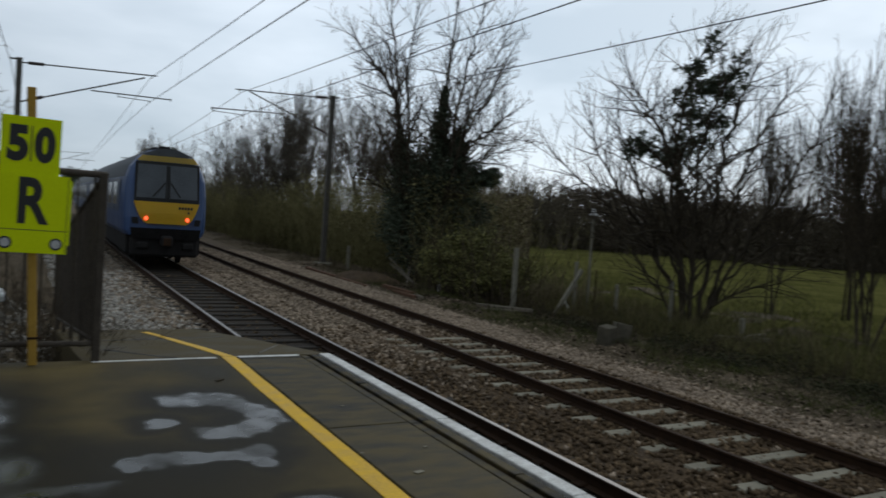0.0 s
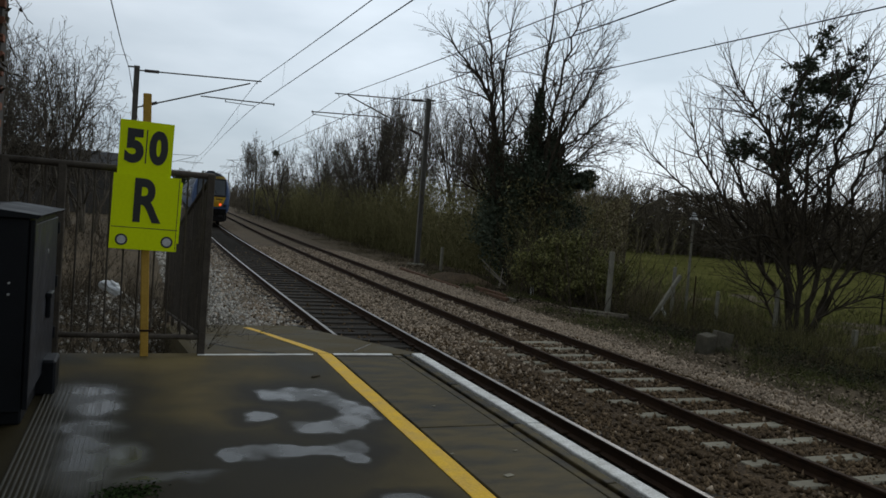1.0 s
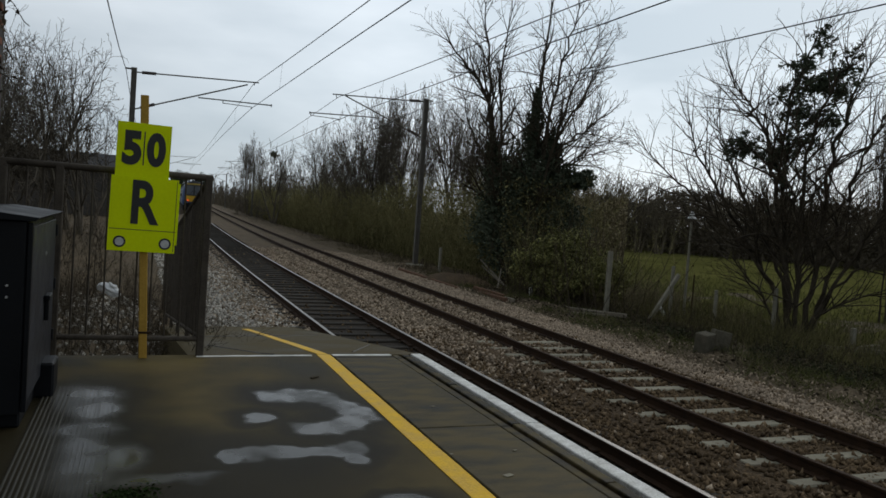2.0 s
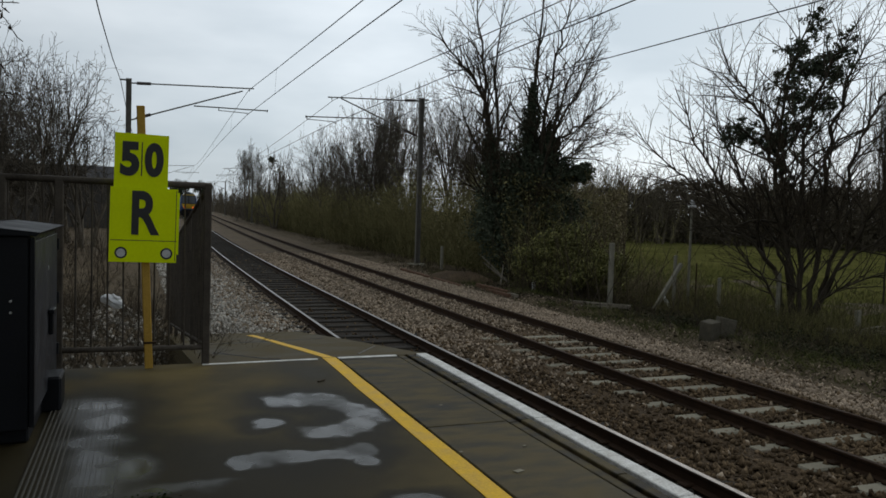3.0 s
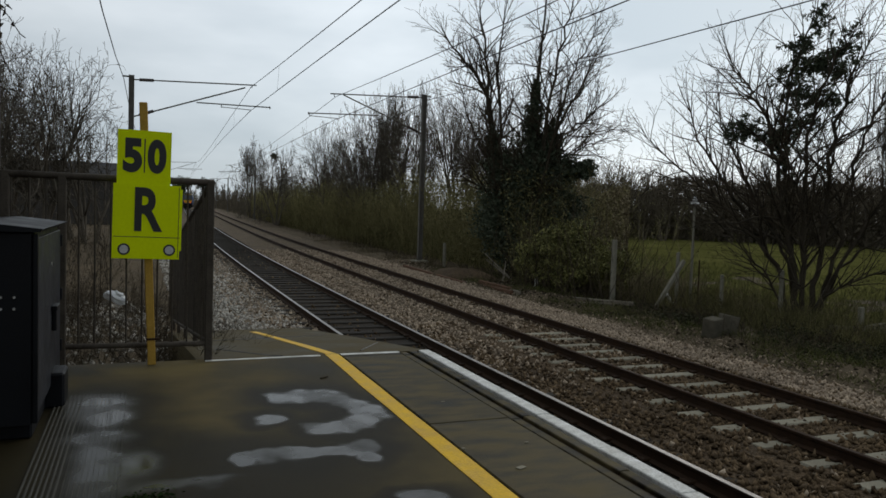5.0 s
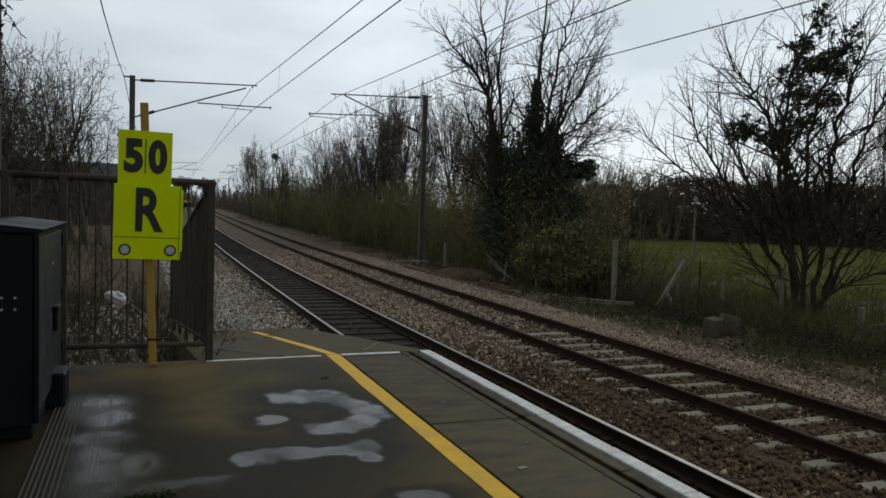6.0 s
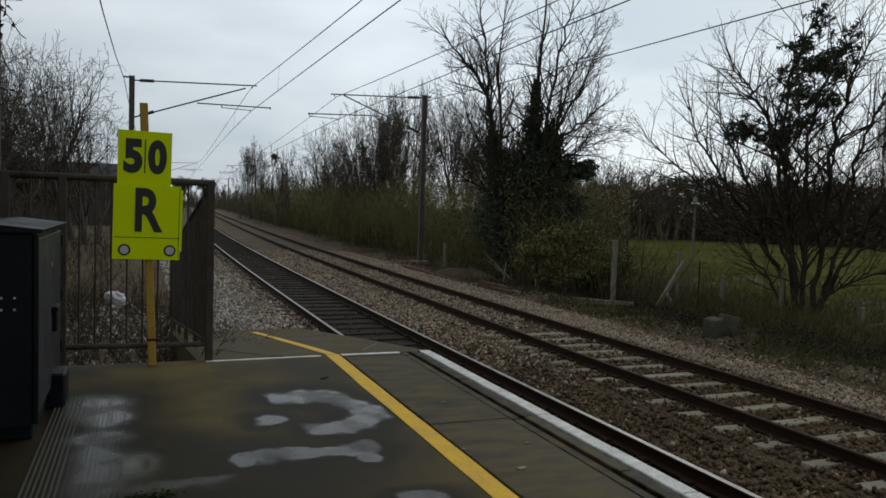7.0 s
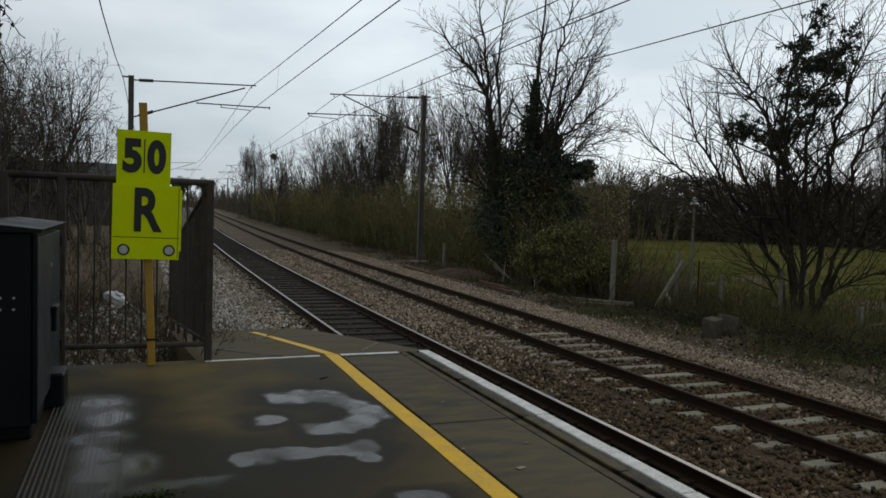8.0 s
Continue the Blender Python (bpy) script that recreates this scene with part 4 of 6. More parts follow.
# ---- overhead line ----
def build_mast(name, x, y, top, side, track_x, label):
    """side: +1 the arm reaches to +x, -1 to -x."""
    mast = thing(name, x, y, -1.35, label, "mast", "overhead line masts")
    h = top + 1.35
    bm = bmesh.new()
    box(bm, -0.10, 0.10, -0.012, 0.012, 0, h)
    part("web", bm, MAST_STEEL, mast)
    for s in (-1, 1):
        part("flange", boxed(s * 0.10 - 0.008, s * 0.10 + 0.008, -0.10, 0.10, 0, h, bevel=0.003), MAST_STEEL, mast)
    part("base_block", boxed(-0.35, 0.35, -0.35, 0.35, 0, 0.28, bevel=0.03), POST_CONCRETE, mast, "concrete foundation block")
    up = 1.35
    reach = abs(track_x - x)
    # heights of the arms and where they end, near side and far side
    tube = ((6.37, 6.57, 5.03) if side > 0 else (6.77, 6.58, 4.60))
    low, high, end = (4.86, 6.43, 4.56) if side > 0 else (5.07, 6.57, 3.98)
    a, za, b, zb = (2.55, 5.63, 5.65, 5.66) if side > 0 else (2.28, 5.76, 5.62, 5.62)
    d, tip = (3.57, 4.78) if side > 0 else (5.54, 4.26)
    wide = reach / (4.85 if side > 0 else 4.45)
    end, a, b, d, tip = (v * wide for v in (end, a, b, d, tip))
    arm = part("top_tube", rodded((side * 0.1, 0, tube[0] + up), (side * tube[2] * wide, 0, tube[1] + up), 0.028, sides=8), MAST_STEEL, mast)
    part("insulator", rodded((side * 0.30, 0, tube[0] + up + 0.01), (side * 0.85, 0, tube[0] + up + (tube[1] - tube[0]) * 0.15), 0.065, sides=10), INSULATOR, arm, "dark ribbed insulator")
    part("wire_clamp", rodded((side * (tube[2] - 0.17) * wide, 0, tube[1] + up), (side * (tube[2] - 0.20) * wide, 0, tube[1] + up - 0.14), 0.018, sides=6), MAST_STEEL, arm)
    brace = part("brace_tube", rodded((side * 0.1, 0, low + up), (side * end, 0, high + up), 0.030, sides=8), MAST_STEEL, mast)
    part("insulator", rodded((side * 0.3, 0, low + 0.07 + up), (side * 0.85, 0, low + 0.28 + up), 0.065, sides=10), INSULATOR, brace, "dark ribbed insulator")
    reg = part("registration_tube", rodded((side * a, 0, za + up), (side * b, 0, zb + up), 0.026, sides=8), MAST_STEEL, mast)
    part("end_cap", rodded((side * b * 0.995, 0, zb + up + 0.05), (side * b * 0.995, 0, zb + up - 0.07), 0.022, sides=6), MAST_STEEL, reg)
    zd = za + (zb - za) * (d - a) / (b - a)
    part("drop_bracket", rodded((side * d, 0, zd + up), (side * d, 0, zd + up - 0.14), 0.02, sides=6), MAST_STEEL, reg)
    part("steady_arm", rodded((side * d, 0, zd + up - 0.12), (side * tip, 0, zd + up - 0.15), 0.016, sides=6), MAST_STEEL, mast)
    part("wire_clip", rodded((side * tip, 0, zd + up - 0.13), (side * tip, 0, zd + up - 0.24), 0.014, sides=6), MAST_STEEL, mast)
    part("top_bracket", boxed(-0.35 if side > 0 else -0.02, 0.02 if side > 0 else 0.35, -0.03, 0.03, h - 0.10, h - 0.04), MAST_STEEL, mast)
    return mast


def wire_mesh(pts, r):
    ring = [(r * math.cos(k * math.pi / 3), r * math.sin(k * math.pi / 3)) for k in range(6)]
    return sweep(bmesh.new(), ring, [(*p, 0.0) for p in pts])


def build_overhead():
    spots = [(-40.0, -40.0), (34.0, 34.6), (108.0, 112.0), (182.0, 185.0), (252.0, 255.0)]
    for a, b in spots[1:]:
        build_mast("overhead_line_mast", near_track(a)[0] - 4.85, a, 6.55, 1, near_track(a)[0], "dark steel overhead line mast with cantilever over the track")
        build_mast("overhead_line_mast", far_track(b)[0] + (4.45 if b < 100 else 4.0), b, 6.92, -1, far_track(b)[0], "dark steel overhead line mast with cantilever over the track")
    for line, k in ((near_track, 0), (far_track, 1)):
        cat, con = [], []
        for s, e in zip(spots, spots[1:]):
            y0, y1 = s[k], e[k]
            for i in range(10):
                t = i / 10
                y = y0 + (y1 - y0) * t
                x = line(y)[0] + (0.12 if k else -0.09 + 0.0085 * (34.0 - y) if y < 34 else -0.09)
                cat.append((x + (0.02 if k else 0.04), y, 6.48 - 0.73 * 4 * t * (1 - t)))
                con.append((x, y, 5.42 - 0.16 * 4 * t * (1 - t)))
        wires = thing("overhead_wires", 0, 0, 0, "dark sagging catenary and contact wire above the track", "wire", "overhead wires")
        part("catenary_wire", wire_mesh(cat, 0.012), WIRE, wires)
        part("contact_wire", wire_mesh(con, 0.012), WIRE, wires)
        for i, (p, q) in enumerate(zip(cat, con)):
            if i % 2 == 1 and p[1] > -5:
                part("dropper", rodded(p, q, 0.0035, sides=5), WIRE, wires)
    right, left = [], []
    for s, e in zip(spots, spots[1:]):
        for i in range(10):
            t = i / 10
            y = s[1] + (e[1] - s[1]) * t
            right.append((far_track(y)[0] + 4.75, y, 6.72 - 0.90 * 4 * t * (1 - t)))
            y = s[0] + (e[0] - s[0]) * t
            left.append((near_track(y)[0] - 5.15, y, 6.40 - 1.05 * 4 * t * (1 - t)))
    for pts in (right, left):
        tagged(part("return_wire", wire_mesh(pts, 0.014), WIRE), "dark return conductor on the mast tops", "wire", "return wires")


# ---- train ----
CAR = 23.4


def face_y(x, z):
    """How far the cab's end stands back at a height and half width."""
    return max(0.0, z - 1.75) * 0.20 + (x / 1.35) ** 2 * 0.16


SECTION = [(1.30, 1.06), (1.40, 1.20), (1.43, 1.6), (1.43, 2.35), (1.37, 2.85), (1.25, 3.20), (1.0, 3.50), (0.63, 3.72), (0.26, 3.82)]


def cab_patch(x0b, x1b, x0t, x1t, z0, z1, out, nx=10, nz=5, curve=1.0):
    """A sheet that follows the rounded cab end."""
    bm = bmesh.new()
    grid = []
    for j in range(nz + 1):
        t = j / nz
        z = z0 + (z1 - z0) * t
        a, b = x0b + (x0t - x0b) * t ** curve, x1b + (x1t - x1b) * t ** curve
        grid.append([bm.verts.new((a + (b - a) * i / nx, face_y(a + (b - a) * i / nx, z) - out, z)) for i in range(nx + 1)])
    for r, s in zip(grid, grid[1:]):
        for i in range(nx):
            bm.faces.new((r[i], r[i + 1], s[i + 1], s[i]))
    bmesh.ops.solidify(bm, geom=bm.faces[:], thickness=-0.02)
    bmesh.ops.recalc_face_normals(bm, faces=bm.faces)
    return bm


def build_car(label, cab):
    car = thing("train_carriage", 0, 0, 0, label, "train", "carriages of the train")
    outline = [(-x, z) for x, z in SECTION] + [(x, z) for x, z in SECTION[::-1]]
    bm = bmesh.new()
    rings = []
    for k, (y, s) in enumerate(((0.0, 0.85), (0.08, 0.91), (0.28, 0.965), (0.9, 1.0), (CAR, 1.0))):
        ring = []
        for x, z in outline:
            lean = (face_y(x * s, z) * (1 - min(1.0, y / 0.9))) if cab else 0.0
            zz = 1.06 + (z - 1.06) * (1.0 if z < 2.9 else 1 - (1 - s) * 0.35)
            ring.append(bm.verts.new((x * (s if cab else 1.0), y + lean, zz)))
        rings.append(ring)
    n = len(outline)
    for a, b in zip(rings, rings[1:]):
        for i in range(n):
            bm.faces.new((a[i], a[(i + 1) % n], b[(i + 1) % n], b[i]))
    caps = [rings[0], rings[-1]]
    for ring in caps:
        for i in range(n // 2 - 1):
            bm.faces.new((ring[i], ring[i + 1], ring[n - 2 - i], ring[n - 1 - i]))
    bmesh.ops.recalc_face_normals(bm, faces=bm.faces)
    part("body", bm, TRAIN_BLUE, car, "deep blue carriage body")
    bm = bmesh.new()
    rr = []
    for y, s in ((0.55 if cab else 0.0, 0.97), (0.9, 1.0), (CAR, 1.0)):
        rr.append([bm.verts.new((x * s * 1.012, y + (0.30 if cab and y < 0.9 else 0), z + 0.014)) for x, z in outline if z > 2.8])
    for a, b in zip(rr, rr[1:]):
        for i in range(len(a) - 1):
            bm.faces.new((a[i], a[i + 1], b[i + 1], b[i]))
    part("roof", bm, TRAIN_ROOF, car, "grey curved roof", smooth=True)
    part("roof_pod", boxed(-0.30, 0.30, 2.5, 5.5, 3.80, 3.95, bevel=0.06), TRAIN_DARK, car, "dark exhaust pod on the roof")
    for s in (-1, 1):
        part("waist_panel", boxed(s * 1.437 - 0.006, s * 1.437 + 0.006, 1.6, CAR - 0.3, 1.75, 2.80), TRAIN_SIDE, car, "pale grey band along the side")
        for i in range(8):
            y = 2.6 + i * 2.45
            part("window", boxed(s * 1.447 - 0.006, s * 1.447 + 0.006, y, y + 1.7, 1.95, 2.70, bevel=0.004), TRAIN_GLASS_LIT, car, "dark side window")
    part("underframe", boxed(-1.26, 1.26, 0.6, CAR - 0.4, 0.42, 1.06, bevel=0.04), TRAIN_DARK, car, "black underframe equipment")
    for y in (3.2, CAR - 3.8):
        bogie = part("bogie", boxed(-1.02, 1.02, y - 1.5, y + 1.5, 0.28, 0.62, bevel=0.05), TRAIN_DARK, car, "black bogie frame")
        for dy in (-1.05, 1.05):
            for s in (-1, 1):
                part("wheel", rodded((s * 0.68, y + dy, 0.425), (s * 0.81, y + dy, 0.425), 0.42, sides=24), TRAIN_DARK, bogie)
    if cab:
        part("valance", boxed(-1.14, 1.14, 0.14, 0.62, 0.36, 1.08, bevel=0.08), TRAIN_DARK, car, "black lower valance")
        for s in (-1, 1):
            part("buffer_beam", boxed(s * 0.75 - 0.2, s * 0.75 + 0.2, 0.02, 0.3, 0.62, 0.86, bevel=0.05), TRAIN_DARK, car)
        coupler = part("coupler", boxed(-0.2, 0.2, -0.35, 0.3, 0.72, 1.08, bevel=0.06), TRAIN_DARK, car, "black automatic coupler")
        part("coupler_face", boxed(-0.12, 0.12, -0.40, -0.35, 0.78, 1.02, bevel=0.02), RAIL_RUST, coupler, "worn steel coupler face")
        part("bumper", cab_patch(-1.12, 1.12, -1.18, 1.18, 0.96, 1.30, 0.02), TRAIN_DARK, car, "black lower cab skirt")
        part("warning_panel", cab_patch(-0.66, 0.66, -1.10, 1.10, 1.44, 2.12, 0.025, nz=8, curve=0.55), TRAIN_YELLOW, car, "bright yellow warning panel")
        part("windscreen_surround", cab_patch(-1.09, 1.09, -1.07, 1.07, 2.10, 3.36, 0.022), SIGN_BLACK, car, "black windscreen surround")
        screen = part("windscreen", cab_patch(-1.02, 1.02, -0.99, 0.99, 2.24, 3.28, 0.046), TRAIN_GLASS_LIT, car, "curved windscreen with daylight in its grey colour")
        for a, b in (((-0.10, 2.72), (-0.48, 2.30)), ((0.10, 2.72), (0.42, 2.30)), ((-0.06, 2.25), (-0.06, 2.80)), ((0.06, 2.25), (0.06, 2.80))):
            part("wiper", rodded((a[0], face_y(*a) - 0.075, a[1]), (b[0], face_y(*b) - 0.075, b[1]), 0.026, sides=5), SIGN_BLACK, screen)
        part("centre_pillar", cab_patch(-0.09, 0.09, -0.06, 0.06, 2.24, 3.26, 0.056, 2, 5), SIGN_BLACK, screen, "dark centre pillar behind the glass")
        part("destination_band", cab_patch(-1.04, 1.04, -0.86, 0.86, 3.38, 3.56, 0.028), TRAIN_BAND, car, "dull yellow band over the windscreen")
        part("cab_dome", cab_patch(-0.90, 0.90, -0.30, 0.30, 3.575, 3.80, 0.012), TRAIN_ROOF, car, "grey dome over the cab")
        for s in (-1, 1):
            part("headlamp_pod", cab_patch(s * 1.02 - 0.10, s * 1.02 + 0.10, s * 1.05 - 0.10, s * 1.05 + 0.10, 1.42, 1.62, 0.035, 4, 3), SIGN_BLACK, car, "black lamp recess")
            x = s * 0.69
            part("tail_lamp", rodded((x, face_y(x, 1.6) - 0.02, 1.60), (x, face_y(x, 1.6) - 0.06, 1.60), 0.062, sides=16), TAIL_RED, car, "glowing red tail lamp")
        for i in range(5):
            part("number_bar", boxed(0.38 + i * 0.10, 0.45 + i * 0.10, face_y(0.5, 1.95) - 0.05, face_y(0.5, 1.95) - 0.03, 1.92, 2.0), SIGN_BLACK, car, "small black marking")
        part("coupling_mark", rodded((0.72, face_y(0.72, 1.84) - 0.03, 1.82), (0.72, face_y(0.72, 1.84) - 0.045, 1.82), 0.055, sides=3), SIGN_BLACK, car, "small black triangle")
        part("roof_horn", boxed(-0.2, 0.2, 1.4, 2.0, 3.80, 3.93, bevel=0.05), TRAIN_DARK, car, "dark roof fitting")
    else:
        part("gangway", boxed(-0.6, 0.6, -0.35, 0.01, 0.95, 3.1, bevel=0.04), TRAIN_DARK, car, "black corridor bellows")
    for o in car.children_recursive:
        for v in o.data.vertices:
            v.co.z += max(0.0, v.co.z - 0.8) * 0.12
    return car


# ---- plants ----
def scatter_leaves(rng, n, lobes):
    """Points in the shells of several uneven lobes (x, y, z, rx, ry, rz)."""
    which = rng.integers(0, len(lobes), n)
    l = np.array(lobes)[which]
    d = rng.normal(size=(n, 3))
    d /= np.linalg.norm(d, axis=1)[:, None]
    r = rng.uniform(0, 1, n) ** 0.45
    r *= 0.8 + 0.35 * np.sin(d[:, 0] * 5 + which) * np.sin(d[:, 2] * 6 + 2 * which) + rng.normal(size=n) * 0.06
    return l[:, :3] + d * r[:, None] * l[:, 3:6]


def build_scrub(name, pts, low, high, label, seed, material, dens=1, lean=0.12, thick=0.016, twigs=7):
    """Thicket: upright stems with short side twigs."""
    rng = np.random.default_rng(seed)
    seg = []
    for x, y in pts:
        h = rng.uniform(low, high) * (0.75 + 0.5 * (noise.noise((x * 0.2, y * 0.2, seed)) + 0.3))
        p = np.array([x, y, -1.35])
        d = np.array([rng.normal() * lean, rng.normal() * lean, 1.0])
        for i in range(4):
            d = d + rng.normal(size=3) * 0.1
            d /= np.linalg.norm(d)
            q = p + d * h / 4
            seg.append((*p, *q, thick * (1 - i * 0.2), thick * (1 - (i + 1) * 0.2)))
            for _ in range(twigs):
                e = d + rng.normal(size=3) * (0.75, 0.75, 0.4)
                e /= np.linalg.norm(e)
                a = p + (q - p) * rng.uniform()
                b = a + e * rng.uniform(0.2, 0.85) * (h / 4.5)
                seg.append((*a, *b, thick * 0.45, thick * 0.2))
            p = q
    return tagged(from_arrays(name, *tubes(seg, 3), material), label, "scrub", kind="stuff")


def build_thickets():
    rng = np.random.default_rng(31)
    pts = []
    for _ in range(3300):
        y = 27 + 115 * rng.uniform() ** 1.1
        x = far_track(y)[0] + 5.6 + rng.gamma(1.8, 1.4) + (0.5 if y < 33 else 0)
        pts.append((x, y))
    build_scrub("lineside_thicket", pts, 3.2, 5.0, "dense olive-brown leafless thicket along the line", 32, SCRUB, thick=0.016, twigs=8, lean=0.14)
    n = 60000
    y = 27 + 115 * rng.uniform(0, 1, n) ** 1.3
    x = np.array([far_track(v)[0] for v in y]) + 5.5 + rng.gamma(1.8, 1.4, n)
    top = np.array([3.6 + 1.6 * noise.noise((a * 0.25, b * 0.25, 8)) for a, b in zip(x, y)]) + y * 0.012
    z = -1.3 + top * rng.uniform(0.02, 1, n) ** 0.8
    tagged(from_arrays("thicket_leaves", *leaves(rng, np.stack([x, y, z], 1), 0.055), SCRUB), "withered olive-brown leaves hanging in the thicket", "leaves", kind="stuff")
    pts = [(far_track(y)[0] + 5.2 + rng.gamma(1.5, 1.0), y) for y in rng.uniform(40, 140, 800)]
    build_scrub("thicket_edge", pts, 2.6, 4.4, "fine olive-brown twigs at the edge of the thicket", 44, SCRUB, thick=0.024, twigs=11, lean=0.2)
    pts = [(far_track(y)[0] + 3.5 + rng.gamma(1.8, 0.9), y) for y in rng.uniform(22, 120, 650)] + [(far_track(y)[0] + 3.7 + rng.gamma(2.2, 1.0), y) for y in rng.uniform(4, 24, 480)]
    build_scrub("lineside_brambles", pts, 0.3, 0.85, "low brown brambles at the foot of the thicket", 33, TWIG, lean=0.5, thick=0.010, twigs=6)
    pts = [(near_track(y)[0] - 3.4 - rng.gamma(1.6, 2.0), y) for y in rng.uniform(62, 330, 700)]
    build_scrub("cutting_scrub", pts, 1.6, 3.4, "brown leafless scrub beside the distant track", 34, HAZED_WOODS, thick=0.03, twigs=7)
    pts = [(far_track(y)[0] + 4.2 + rng.gamma(1.6, 3.0), y) for y in rng.uniform(130, 380, 800)]
    build_scrub("distant_thicket", pts, 3.6, 6.4, "distant olive-brown thicket along the railway", 35, HAZED_WOODS, thick=0.05, twigs=8)
    pts = [(13.8 + rng.gamma(1.3, 0.9), rng.uniform(19.3, 26)) for _ in range(330)]
    build_scrub("boundary_scrub", pts, 0.8, 1.9, "brown leafless scrub behind the boundary fence", 36, HEDGE, thick=0.008, twigs=8, lean=0.3)
    pts = [(22 + rng.uniform(0, 40), 26 + rng.uniform(0, 40)) for _ in range(900)]
    pts = [(x, y) for x, y in pts if y > 10 + x * 1.05 - 8 and x / y < 0.64]
    build_scrub("meadow_hedge", pts, 2.2, 3.8, "dark leafless hedge at the edge of the meadow", 37, HEDGE, thick=0.022, twigs=8)
    pts = []
    for _ in range(380):
        a, r = radians(rng.uniform(26, 33)), 52 + rng.gamma(1.5, 5)
        pts.append((r * math.sin(a), r * math.cos(a)))
    weeds = [(15.0 + rng.gamma(1.6, 1.6), rng.uniform(9, 27)) for _ in range(240)]
    build_scrub("meadow_weeds", weeds, 0.4, 1.2, "withered olive-brown weeds in the meadow's edge", 46, HEDGE, thick=0.006, twigs=7, lean=0.35)
    n = 26000
    a, r = np.radians(rng.uniform(25, 35.5, n)), 47 + rng.gamma(1.6, 4, n)
    top = np.array([4.3 + 1.6 * noise.noise((v * 22.0, 1.3, 6)) for v in a])
    spots = np.stack([r * np.sin(a), r * np.cos(a), -1.3 + top * rng.uniform(0, 1, n) ** 0.8], 1)
    tagged(from_arrays("copse_leaves", *leaves(rng, spots, 0.10), HEDGE), "withered brown leaves hanging in the copse", "leaves", kind="stuff")
    build_scrub("meadow_copse", pts, 4.4, 5.8, "dark leafless copse behind the meadow", 45, HEDGE, thick=0.035, twigs=9, lean=0.2)
    pts = []
    for _ in range(1500):
        a = radians(rng.uniform(30, 84))
        r = 88 + rng.gamma(1.5, 6)
        pts.append((r * math.sin(a), r * math.cos(a)))
    build_scrub("far_woods", pts, 5.5, 8.8, "dark leafless woodland on the far side of the meadow", 38, HAZED_WOODS, thick=0.09, twigs=6)
    n = 60000
    a, r = np.radians(rng.uniform(30, 84, n)), 87.5 + rng.gamma(1.5, 5, n)
    top = np.array([6.0 + 2.4 * noise.noise((v * 14.0, 0.3, 4)) for v in a])
    spots = np.stack([r * np.sin(a), r * np.cos(a), -1.3 + top * rng.uniform(0, 1, n) ** 0.8], 1)
    tagged(from_arrays("woodland_leaves", *leaves(rng, spots, 0.20), HAZED_WOODS), "dark withered leaves of the woodland's edge", "leaves", kind="stuff")
    pts = [(rng.uniform(-160, 70), 395 + rng.gamma(1.5, 10)) for _ in range(450)]
    build_scrub("horizon_woods", pts, 7.0, 12.0, "dark distant woods closing the railway's view", 42, HAZED_WOODS, thick=0.34, twigs=7)
    pts = [(rng.uniform(-75, -8), rng.uniform(75, 130)) for _ in range(500)]
    build_scrub("bank_woods", pts, 3.0, 5.5, "dark leafless woods beyond the platform's bank", 43, HAZED_WOODS, thick=0.08, twigs=7)
    # undergrowth behind the platform fence
    pts = [(rng.uniform(-3.2, 0.45), rng.uniform(8.0, 19)) for _ in range(1150)]
    pts = [(x, y) for x, y in pts if y < 8.3 or abs(x / y + 0.023) > 0.018]
    build_scrub("fence_brambles", pts, 0.7, 2.0, "tangled brown brambles behind the railing", 39, TWIG, lean=0.45, thick=0.006, twigs=9)
    pts = [(rng.uniform(-14, -0.6), rng.uniform(16, 40)) for _ in range(480)]
    build_scrub("bank_scrub", pts, 1.2, 2.8, "brown leafless undergrowth behind the platform", 40, TWIG, lean=0.3, thick=0.012, twigs=7)
    pts = [(rng.uniform(0.75, 1.35), rng.uniform(8.6, 13.5)) for _ in range(70)]
    build_scrub("ramp_weeds", pts, 0.9, 1.25, "dry brown weeds at the foot of the ramp fence", 41, TWIG, lean=0.4, thick=0.007, twigs=6)


